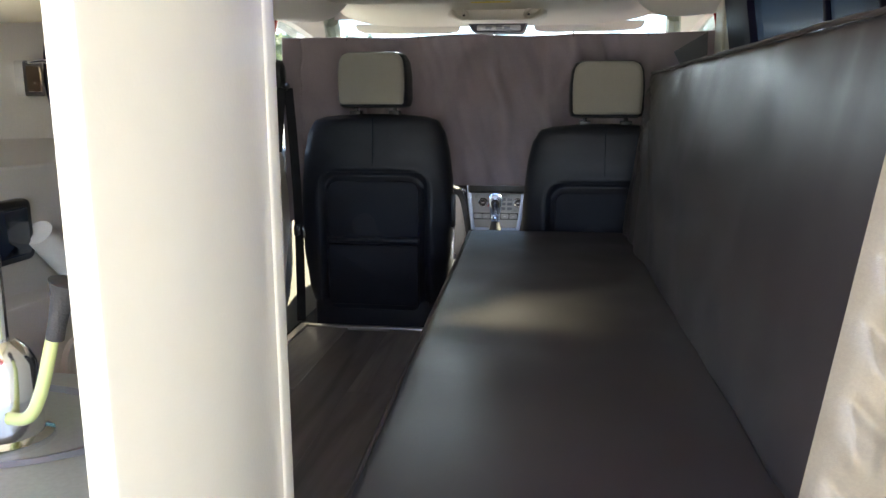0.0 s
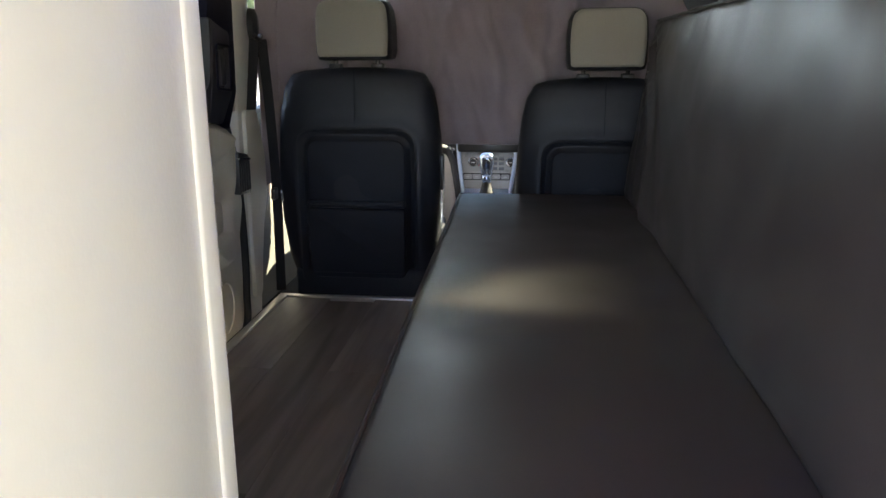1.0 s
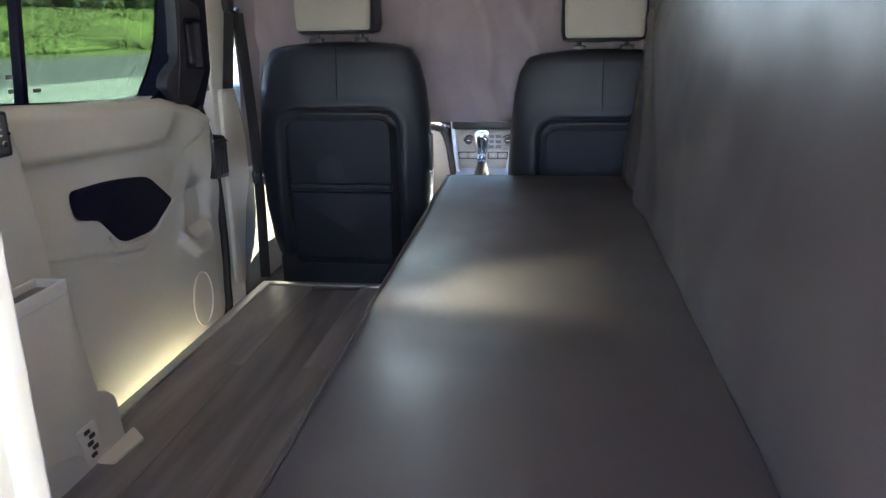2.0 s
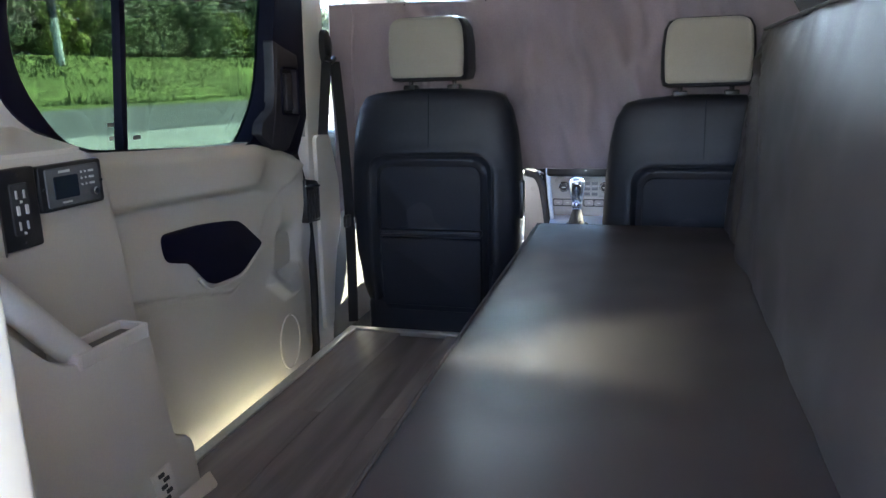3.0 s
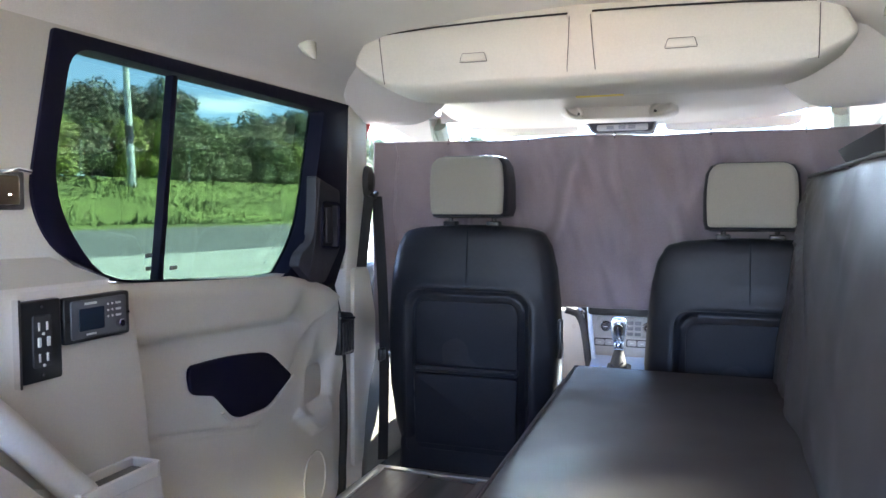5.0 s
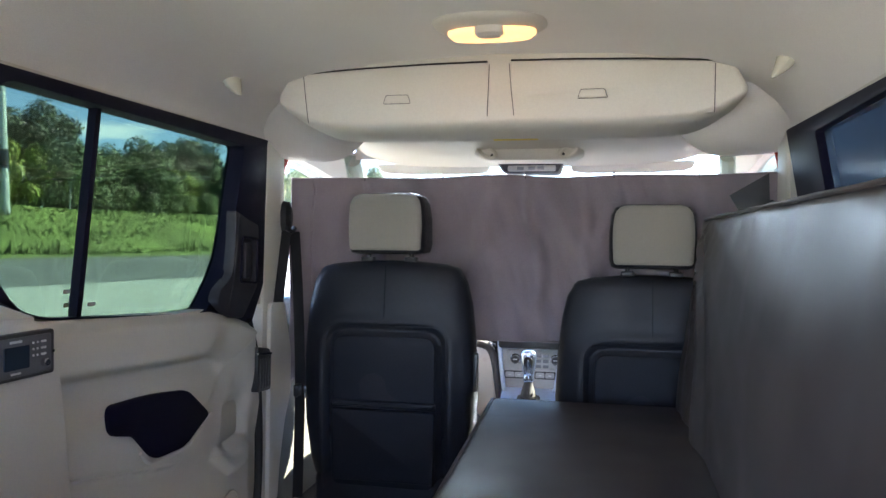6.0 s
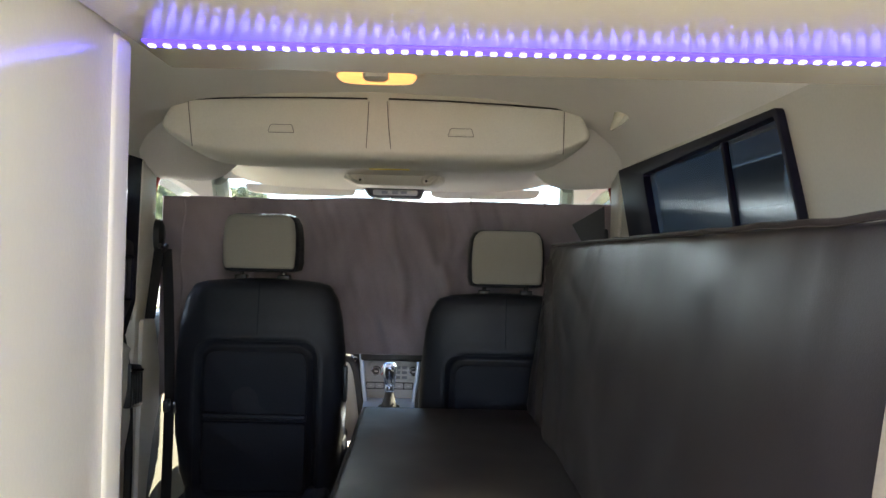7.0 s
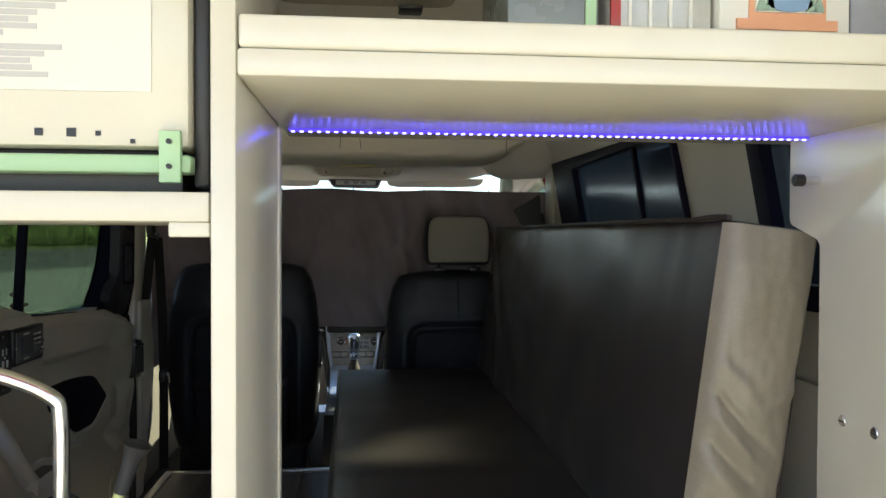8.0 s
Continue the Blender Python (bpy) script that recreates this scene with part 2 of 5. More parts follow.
def rounded(points, radius, steps=5):
    """A closed outline in the plane with its corners rounded."""
    out, k = [], len(points)
    radii = radius if isinstance(radius, (list, tuple)) else [radius] * k
    for i in range(k):
        a, p, b = (Vector(points[(i + d) % k]) for d in (-1, 0, 1))
        ua, ub = (a - p), (b - p)
        r = min(radii[i], ua.length * 0.48, ub.length * 0.48)
        s, e = p + ua.normalized() * r, p + ub.normalized() * r
        for j in range(steps + 1):
            t = j / steps
            out.append((1 - t) ** 2 * s + 2 * t * (1 - t) * p + t * t * e)
    return out


def slab(outlines, place, depth, bevel=0.0):
    """A plate from a closed outline (and holes) in a plane: place(u, v, d) gives the point d deep."""
    bm = bmesh.new()
    edges = []
    for o in outlines:
        vs = [bm.verts.new(place(u, v, 0)) for u, v in o]
        edges += [bm.edges.new((vs[i], vs[(i + 1) % len(vs)])) for i in range(len(vs))]
    if len(outlines) == 1:
        bm.faces.new(list(bm.verts))
    else:
        bmesh.ops.triangle_fill(bm, use_beauty=True, edges=edges)
    front = list(bm.faces)
    back, nmap = [], {}
    for v in list(bm.verts):
        nmap[v] = None
    k = 0
    for o in outlines:
        for u, v in o:
            bm.verts.ensure_lookup_table()
            nmap[bm.verts[k]] = place(u, v, depth)
            k += 1
    far = {v: bm.verts.new(c) for v, c in list(nmap.items())}
    for f in front:
        bm.faces.new([far[v] for v in reversed(f.verts)])
    for e in edges:
        bm.faces.new((e.verts[0], e.verts[1], far[e.verts[1]], far[e.verts[0]]))
    bmesh.ops.recalc_face_normals(bm, faces=bm.faces)
    if bevel:
        rim = [e for e in edges if e.is_valid]
        bmesh.ops.bevel(bm, geom=rim, offset=bevel, segments=2, profile=0.5, affect="EDGES")
    return bm


def sheet(f, nu, nv, thick=0.0):
    """A surface f(s, t) with s and t from 0 to 1."""
    bm = bmesh.new()
    g = [[bm.verts.new(f(i / nu, j / nv)) for j in range(nv + 1)] for i in range(nu + 1)]
    for i in range(nu):
        for j in range(nv):
            bm.faces.new((g[i][j], g[i + 1][j], g[i + 1][j + 1], g[i][j + 1]))
    if thick:
        bmesh.ops.recalc_face_normals(bm, faces=bm.faces)
        bmesh.ops.solidify(bm, geom=list(bm.faces), thickness=thick)
    return bm


def cylinder(p, q, r, n=20, bevel=0.0):
    p, q = Vector(p), Vector(q)
    d = (q - p).normalized()
    if not bevel:
        return tube([p, q], r, n)
    return tube([p, p + d * 0.0001, p + d * bevel, q - d * bevel, q - d * 0.0001, q], [r - bevel, r - bevel, r, r, r - bevel, r - bevel], n)


# the sides of the van: a place u along, v up, d outwards
def left(x):
    return lambda u, v, d: Vector((-(x + d), u, v))


def right(x):
    return lambda u, v, d: Vector((x + d, u, v))


def facing(y):
    """A plane across the van that faces the rear; d goes forwards."""
    return lambda u, v, d: Vector((u, y + d, v))


GROUND = -0.56
SIDE = 0.745  # half the inner width at the windows
CEILING = [(0.765, 1.085), (0.745, 1.125), (0.70, 1.165), (0.63, 1.205), (0.5, 1.243), (0.3, 1.266), (0.0, 1.276)]
REAR = 0.56  # the tailgate's opening

# ---- floor and shell ----
structure("floor", box(-0.637, 0.80, REAR, 3.02, -0.06, -0.012, 0.003), BLACK, "black van floor under dark wood-look planks", "floor")
structure("tailgate", box(-0.76, 0.76, -0.62, 0.54, 1.36, 1.43, 0.03), RED, "red tailgate raised over the rear opening", "door")
structure("front_floor", box(-0.80, 0.80, 3.02, 4.3, -0.16, -0.1, 0.004), CARPET, "black carpeted floor under the front seats", "floor")
structure("step_well", box(-0.86, -0.60, 1.9, 3.02, -0.20, -0.15, 0.004), BLACK, "black step well behind the sliding door", "floor")


def side_wall(name, place, holes, label):
    outer = rounded([(REAR, 0.60), (3.17, 0.60), (3.17, 1.12), (REAR, 1.12)], 0.004, 1)
    return structure(name, slab([outer] + holes, place, 0.05), TRIM_PALE, label, "wall", smooth=25)


LEFT_FRAME = rounded([(2.08, 0.6445), (2.66, 0.598), (2.93, 0.545), (3.055, 0.72), (3.055, 1.097), (1.945, 1.09), (1.885, 0.80), (1.93, 0.71)], [0.05, 0.05, 0.02, 0.1, 0.015, 0.010, 0.12, 0.1], 5)
LEFT_PANE = rounded([(2.04, 0.650), (2.665, 0.602), (2.79, 0.72), (2.885, 1.060), (1.985, 1.066), (1.93, 0.80)], [0.07, 0.035, 0.2, 0.02, 0.05, 0.25], 6)
HOLE_LEFT = rounded([(2.10, 0.612), (2.9, 0.612), (3.04, 0.74), (3.04, 1.08), (1.95, 1.075), (1.90, 0.80), (1.95, 0.70)], 0.04, 3)
RIGHT_FRAME = rounded([(1.76, 0.63), (2.70, 0.63), (2.876, 0.886), (3.02, 1.094), (1.945, 1.078), (1.845, 0.875)], [0.05, 0.05, 0.05, 0.012, 0.012, 0.1], 5)
RIGHT_PANE = rounded([(1.772, 0.655), (2.49, 0.655), (2.745, 1.052), (1.953, 1.064), (1.854, 0.87)], [0.05, 0.05, 0.012, 0.012, 0.1], 6)
HOLE_RIGHT = rounded([(1.766, 0.64), (2.6, 0.64), (2.85, 1.068), (1.948, 1.068), (1.848, 0.87)], 0.01, 3)
REAR_FRAME = rounded([(0.80, 0.72), (1.50, 0.72), (1.61, 1.03), (1.58, 1.07), (0.80, 1.06)], 0.04, 4)
REAR_PANE = rounded([(0.84, 0.76), (1.47, 0.76), (1.565, 1.03), (0.84, 1.03)], 0.04, 4)

wall_left = side_wall("wall_left", left(SIDE), [HOLE_LEFT], "pale beige plastic side lining of the van")
wall_right = side_wall("wall_right", right(SIDE), [HOLE_RIGHT, [Vector((u, v)) for u, v in rounded([(0.82, 0.74), (1.49, 0.74), (1.59, 1.05), (0.82, 1.05)], 0.03, 3)]], "pale beige plastic side lining of the van")
structure("body_side", box(-0.90, -0.815, REAR, 4.9, GROUND + 0.2, 0.60, 0.02), RED, "red painted outer skin of the van", "wall")
structure("body_side", box(0.815, 0.90, REAR, 4.9, GROUND + 0.2, 0.60, 0.02), RED, "red painted outer skin of the van", "wall")
structure("roof", sheet(lambda s, t: Vector((0.79 * math.sin((s - 0.5) * math.pi), REAR - 0.05 + t * 3.3, 1.125 + 0.215 * max(0.0, math.cos((s - 0.5) * math.pi)) ** 0.5)), 24, 6, 0.02), RED, "red painted van roof", "roof")


def ceiling_at(s, t):
    k = len(CEILING) - 1
    a = abs(2 * s - 1)
    f = (1 - a) * k
    i = min(int(f), k - 1)
    x = CEILING[i][0] + (f - i) * (CEILING[i + 1][0] - CEILING[i][0])
    z = CEILING[i][1] + (f - i) * (CEILING[i + 1][1] - CEILING[i][1])
    y = REAR + t * (3.45 - REAR)
    return Vector((x if s > 0.5 else -x, y, z - 0.012 * max(0, (1.4 - y)) + 0.003 * noise.noise((x * 2, y * 2, 0))))


structure("ceiling", sheet(ceiling_at, 36, 30, 0.012), LINER, "grey-beige fabric headlining of the van", "ceiling")


# ---- windows ----
def side_window(name, place, frame_out, pane, bar, clear, glass, label, sunk=0.040):
    win = tagged(finish(name, slab([pane], lambda u, v, d: place(u, v, sunk + d), 0.005), glass), label, "window", kind="structure")
    win.visible_shadow = not clear
    put("window_frame", slab([frame_out, pane], lambda u, v, d: place(u, v, d - (0.006 if sunk > 0.03 else 0.014)), 0.014 + sunk, 0.003), BLACK_TRIM, win, "black plastic window surround")
    if bar:
        (u0, v0), (u1, v1) = bar
        put("divider", slab([rounded([(u0 - 0.0085, v0), (u0 + 0.0085, v0), (u1 + 0.0085, v1), (u1 - 0.0085, v1)], 0.003, 2)], lambda u, v, d: place(u, v, sunk - (0.020 if sunk > 0.03 else 0.009) + d), 0.020 if sunk > 0.03 else 0.011, 0.003), BLACK_TRIM, win, "black upright bar of the sliding pane")
    return win


window_1 = side_window("window_1", left(SIDE), LEFT_FRAME, LEFT_PANE, ((2.222, 0.632), (2.284, 1.068)), False, GLASS, "side window with a sliding pane and black surround")
for u, v, wide in ((2.21, 0.687, 0.010), (2.208, 0.660, 0.007), (2.285, 0.656, 0.012)):
    put("glass_mark", slab([rounded([(u - wide, v - 0.004), (u + wide, v - 0.004), (u + wide, v + 0.004), (u - wide, v + 0.004)], 0.002, 2)], left(SIDE + 0.0385), 0.001), GREYP, window_1, "small pale maker's mark on the glass")
window_2 = side_window("window_2", right(SIDE), RIGHT_FRAME, RIGHT_PANE, ((2.042, 0.655), (2.211, 1.06)), False, GLASS_DARK, "dark side window with a sliding pane and black surround", 0.006)
window_3 = side_window("window_3", right(SIDE), REAR_FRAME, REAR_PANE, None, False, GLASS_DARK, "dark rear quarter window with black surround", 0.008)

# ---- sliding door, seen from inside ----
door = structure("sliding_door", slab([rounded([(2.0, -0.145), (2.93, -0.145), (2.965, 0.1), (2.955, 0.40), (2.905, 0.545), (2.66, 0.607), (2.0, 0.648)], [0.02, 0.08, 0.3, 0.3, 0.06, 0.1, 0.02], 6)], left(SIDE + 0.012), 0.04, 0.008), TRIM, "beige moulded lining of the closed sliding door", "door")


def along(table, u):
    """A smooth line through a table of (place, value)."""
    if u <= table[0][0]:
        return table[0][1]
    for (a, p), (b, q) in zip(table, table[1:]):
        if u <= b:
            return p + (q - p) * (u - a) / (b - a)
    return table[-1][1]


def ease(x):
    x = max(0.0, min(1.0, x))
    return x * x * (3 - 2 * x)


DOOR_TOP = [(2.0, 0.648), (2.66, 0.607), (2.80, 0.580), (2.92, 0.545), (2.97, 0.52)]
DOOR_FRONT = [(-0.145, 2.90), (-0.11, 2.935), (-0.02, 2.955), (0.1, 2.965), (0.40, 2.952), (0.48, 2.93), (0.648, 2.905)]
LIP = [(1.9, 0.360), (2.15, 0.326), (2.34, 0.288), (2.50, 0.256), (2.545, 0.272), (2.62, 0.345), (2.69, 0.40), (2.78, 0.46), (2.97, 0.54)]


def outline_distance(u, v, points):
    """Distance to a closed outline, minus inside."""
    best, inside = 9.0, False
    for (a, b), (c, d) in zip(points, points[1:] + points[:1]):
        k = max(0.0, min(1.0, ((u - a) * (c - a) + (v - b) * (d - b)) / ((c - a) ** 2 + (d - b) ** 2)))
        best = min(best, math.hypot(u - a - k * (c - a), v - b - k * (d - b)))
        if (b > v) != (d > v) and u < a + (v - b) / (d - b) * (c - a):
            inside = not inside
    return -best if inside else best


CUP_LIP = [(2.690, 0.222), (2.785, 0.155), (2.840, 0.152), (2.880, 0.170), (2.888, 0.232), (2.850, 0.236), (2.77, 0.222), (2.712, 0.240)]


def door_at(s, t):
    v = -0.145 + 0.793 * t
    u = 2.0 + s * (along(DOOR_FRONT, v) - 2.0)
    top = along(DOOR_TOP, u)
    v = -0.145 + (top + 0.145) * t
    up = v - along(LIP, u)
    step = ease(up / 0.011)
    fore = 1 - ease((u - 2.60) / 0.16)
    r = 0.020 * step * (0.35 + 0.65 * fore)
    fold = v - (0.506 - 0.06 * (u - 2.3) - 3.2 * max(0.0, u - 2.66) ** 2)
    r -= 0.022 * math.exp(-(fold / (0.012 if fold > 0 else 0.055)) ** 2) * step * (1 - ease((u - 2.66) / 0.12))
    r += 0.020 * ease((fold + 0.004) / (0.030 + 0.12 * ease((u - 2.60) / 0.15)))
    r -= 0.022 * ease((v - top + 0.035) / 0.035) ** 2
    r += 0.010 * math.exp(-((up + 0.004) / 0.010) ** 2) * fore * ease((0.012 - up) / 0.02)
    r -= 0.034 * math.exp(-((u - 2.825) / 0.062) ** 4 - ((v - 0.287) / 0.066) ** 4)
    r += 0.006 * math.exp(-((u - 2.745 - 0.45 * (v - 0.30)) / 0.024) ** 2 - ((v - 0.32) / 0.12) ** 2)
    r -= 0.008 * ease((u - 2.90) / 0.06) + 0.006 * ease((-0.09 - v) / 0.05)
    if u > 2.64 and 0.10 < v < 0.30:
        r += 0.022 * ease((0.010 - outline_distance(u, v, CUP_LIP)) / 0.026)
    return Vector((-(SIDE - 0.010) + r, u, v))


put("lining", sheet(door_at, 170, 200), TRIM, door, smooth=70)
put("handle_recess", slab([rounded([(2.236, 0.455), (2.38, 0.452), (2.535, 0.432), (2.640, 0.352), (2.524, 0.297), (2.395, 0.302), (2.322, 0.373), (2.238, 0.394)], [0.02, 0.08, 0.03, 0.018, 0.03, 0.03, 0.015, 0.025], 5)], left(SIDE - 0.0375), 0.01, 0.002), BLACK_TRIM, door, "black recessed door pull")
put("pull_lip", tube([left(SIDE - 0.0365)(p.x, p.y, 0) for p in smooth_path([(2.345, 0.330, 0), (2.370, 0.306, 0), (2.40, 0.296, 0), (2.524, 0.290, 0), (2.585, 0.319, 0), (2.646, 0.350, 0)], 5)], 0.0045, 8), TRIM, door)
put("door_seal", tube(smooth_path([(-0.735, 2.90, 0.56), (-0.735, 2.955, 0.42), (-0.735, 2.975, 0.2), (-0.735, 2.965, 0.02), (-0.733, 2.92, -0.095), (-0.728, 2.6, -0.118), (-0.728, 2.0, -0.118)], 6), 0.013, 8), RUBBER, door, "black rubber door seal")
put("speaker_cover", tube([(-0.7335, 2.797 + 0.060 * math.cos(t), 0.020 + 0.080 * math.sin(t)) for t in (2 * math.pi * k / 40 for k in range(41))], 0.0026, 8), TRIM, door)
LATCH_OUT = rounded([(2.790, 0.873), (2.850, 0.855), (2.928, 0.836), (2.932, 0.70), (2.925, 0.663), (2.835, 0.574), (2.758, 0.582), (2.690, 0.628), (2.702, 0.660), (2.769, 0.694), (2.785, 0.78)], [0.008, 0.02, 0.015, 0.02, 0.02, 0.015, 0.02, 0.012, 0.02, 0.03, 0.03], 4)
LATCH_GRIP = rounded([(2.822, 0.800), (2.918, 0.796), (2.912, 0.668), (2.812, 0.676)], 0.012, 4)
put("latch_trim", slab([LATCH_OUT, LATCH_GRIP], left(SIDE - 0.030), 0.030, 0.005), LATCH, door, "black latch cover beside the window")
put("latch_well", slab([LATCH_GRIP], left(SIDE - 0.010), 0.008), BLACK, door)
put("latch_grip", box(-0.726, -0.712, 2.842, 2.880, 0.684, 0.786, 0.006), LATCH, door)
put("latch_lip", tube([left(SIDE - 0.031)(p.x, p.y, 0) for p in LATCH_GRIP + LATCH_GRIP[:1]], 0.004, 8), BLACK_TRIM, door)
put("latch_ridge", tube([(-0.716, 2.745, 0.60), (-0.716, 2.775, 0.68), (-0.716, 2.795, 0.78), (-0.716, 2.805, 0.862)], 0.003, 8), LATCH, door)

# ---- quarter lining behind the sliding door ----
quarter = structure("quarter_lining", slab([rounded([(REAR, 0.30), (2.025, 0.30), (2.01, 0.45), (1.985, 0.62), (1.95, 0.665), (REAR, 0.70)], [0.01, 0.01, 0.05, 0.04, 0.03, 0.01], 4)], left(0.62), 0.12, 0.008), TRIM, "beige plastic lining over the rear quarter", "wall")
put("ledge", loft([[(-0.62, y, 0.668 + 0.01 * (2 - y)), (-0.745, y, 0.70 + 0.03 * (2 - y)), (-0.745, y, 0.60), (-0.63, y, 0.60)] for y in (REAR, 1.0, 1.6, 1.93)]), TRIM, quarter)
put("wheel_box", slab([rounded([(REAR, -0.012), (2.035, -0.012), (2.075, -0.01), (2.06, 0.105), (2.01, 0.125), (2.0, 0.19), (1.974, 0.345), (1.80, 0.345), (1.75, 0.37), (1.66, 0.47), (REAR, 0.50)], [0.01, 0.01, 0.01, 0.03, 0.02, 0.03, 0.012, 0.03, 0.06, 0.06, 0.01], 4)], left(0.56), 0.2, 0.008), TRIM, quarter)

# ---- front pillars, doors and windscreen ----
for s in (-1, 1):
    X = lambda u, v, d, s=s: Vector((s * (0.735 + d), u, v))
    pil = structure("door_pillar", slab([rounded([(2.95, -0.1), (3.10, -0.1), (3.12, 0.10), (3.135, 0.36), (3.135, 0.5), (3.13, 1.09), (3.03, 1.10), (3.0, 0.55)], 0.02, 3)], X, 0.08, 0.008), TRIM_PALE, "pale plastic pillar between the side doors", "wall")
    put("pillar_cover", slab([rounded([(3.02, -0.02), (3.085, -0.02), (3.105, 0.10), (3.14, 0.22), (3.185, 0.30), (3.185, 0.44), (3.13, 0.60), (3.03, 0.60)], 0.02, 3)], lambda u, v, d, s=s: Vector((s * (0.722 + d), u, v)), 0.03, 0.006), TRIM, pil)
    fd = structure("front_door", slab([rounded([(3.17, -0.15), (4.3, -0.15), (4.3, 0.55), (3.17, 0.60)], 0.03, 3)], lambda u, v, d, s=s: Vector((s * (0.76 + d), u, v)), 0.05, 0.01), DOOR_GREY, "grey plastic lining of the front door", "door")
    put("pane", slab([rounded([(3.2, 0.58), (4.3, 0.55), (4.1, 0.75), (3.75, 1.08), (3.25, 1.12)], 0.03, 3)], lambda u, v, d, s=s: Vector((s * (0.80 + d - 0.09 * (v - 0.55)), u, v)), 0.004), GLASS_FRONT, fd, "clear door glass")
    put("door_frame", tube(smooth_path([(s * 0.775, 3.16, 0.6), (s * 0.755, 3.17, 1.0), (s * 0.735, 3.3, 1.11), (s * 0.74, 3.75, 1.10), (s * 0.78, 4.1, 0.80), (s * 0.80, 4.35, 0.56)], 6), 0.010, 8), RED, fd, "red painted door frame")
    put("grab_pillar", tube(smooth_path([(s * 0.70, 3.72, 1.11), (s * 0.73, 3.95, 0.98), (s * 0.76, 4.25, 0.75), (s * 0.77, 4.45, 0.58)], 5), 0.035, 10), TRIM_PALE, fd, "pale windscreen pillar trim")
screen = structure("windscreen", sheet(lambda s, t: Vector(((s - 0.5) * 1.5, 3.86 + 0.85 * t - 0.25 * abs(2 * s - 1) ** 2.2, 1.12 - 0.60 * t)), 16, 6, 0.004), GLASS_FRONT, "clear curved windscreen", "window")

# front part of the roof lining
def front_ceiling_at(s, t):
    a = abs(2 * s - 1)
    return Vector(((s - 0.5) * (1.26 - 0.04 * t), 3.08 + 0.58 * t, 1.158 - 0.068 * t ** 1.4 + 0.035 * a ** 7 - 0.008 * (1 - a * a) * t))


structure("front_ceiling", sheet(front_ceiling_at, 32, 12, 0.014), TRIM, "pale headlining above the front seats", "ceiling", smooth=70)
structure("windscreen_header", loft([[(-0.66, 3.64, 1.10), (0.66, 3.64, 1.10), (0.66, 3.64, 1.15), (-0.66, 3.64, 1.15)], [(-0.66, 3.84, 1.122), (0.66, 3.84, 1.122), (0.66, 3.84, 1.16), (-0.66, 3.84, 1.16)]]), TRIM, "pale header lining over the windscreen", "ceiling")
structure("roof_front", box(-0.70, 0.70, 3.79, 3.83, 1.15, 1.33, 0.01), RED, "red front edge of the van roof", "roof")

for s in (-1, 1):
    structure("roof_rail", loft([[(s * 0.70, y, 1.20 - d), (s * 0.735, y, 1.075 - d), (s * 0.80, y, 1.06 - d), (s * 0.81, y, 1.20 - d)] for y, d in ((3.10, 0.0), (3.4, 0.02), (3.7, 0.06), (3.9, 0.10))]), LINER, "pale lined roof rail above the front door", "trim")

# ---- dashboard ----
dash = thing("dashboard", (0, 3.9, -0.1), "dark grey dashboard with a silver centre stack", "dashboard")
put("top", loft([[(x, 4.62, 0.5), (x, 3.92, 0.475), (x, 3.84, 0.44), (x, 3.87, 0.30), (x, 4.62, 0.0)] for x in (-0.77, 0.77)]), DASH, dash)
FACE = lambda u, v, d: Vector((u, 3.755 + d + 0.20 * (v - 0.18), v))
put("control_panel_face", slab([rounded([(-0.118, 0.45), (0.118, 0.45), (0.112, 0.30), (0.098, 0.18), (-0.098, 0.18), (-0.112, 0.30)], 0.015, 4)], FACE, 0.12, 0.006), STACK, dash, "silver control panel")
put("control_field", slab([rounded([(-0.092, 0.305), (0.108, 0.305), (0.112, 0.378), (-0.094, 0.378)], 0.014, 4)], lambda u, v, d: FACE(u, v, d - 0.003), 0.008, 0.002), GREYP, dash, "darker field round the knobs")
for x in (-0.057, 0.095):
    k = put("knob", cylinder((x, 3.765, 0.344), (x, 3.80, 0.344), 0.0205, 24, 0.003), CHROME, dash, "round knob with a chrome ring")
    put("cap", cylinder((x, 3.760, 0.344), (x, 3.77, 0.344), 0.0135, 20, 0.002), DASH, k)
    put("mark", box(x - 0.007, x + 0.007, 3.7585, 3.7605, 0.3425, 0.3455), PALE_PRINT, k)
put("red_mark", tube([(-0.057 + 0.027 * math.cos(t), 3.779, 0.344 + 0.027 * math.sin(t)) for t in (-0.7 + 0.14 * k for k in range(11))], 0.0022, 6), RED, dash, "red warm-air mark beside the knob")
for z in (0.318, 0.338, 0.358):
    for x in (-0.012, 0.030, 0.058):
        put("button", box(x - 0.011, x + 0.011, 3.772, 3.80, z - 0.006, z + 0.006, 0.002), STEEL, dash)
for x0, x1 in ((-0.096, -0.062), (-0.060, -0.026), (0.020, 0.054), (0.057, 0.091)):
    put("button", slab([rounded([(x0, 0.274), (x1, 0.274), (x1, 0.294), (x0, 0.294)], 0.005, 3)], lambda u, v, d: FACE(u, v, d - 0.006), 0.01, 0.002), GREYP, dash)
    put("button_mark", slab([rounded([(0.5 * (x0 + x1) - 0.006, 0.2825), (0.5 * (x0 + x1) + 0.006, 0.2825), (0.5 * (x0 + x1) + 0.006, 0.2855), (0.5 * (x0 + x1) - 0.006, 0.2855)], 0.001, 1)], lambda u, v, d: FACE(u, v, d - 0.0075), 0.003), PALE_PRINT, dash)
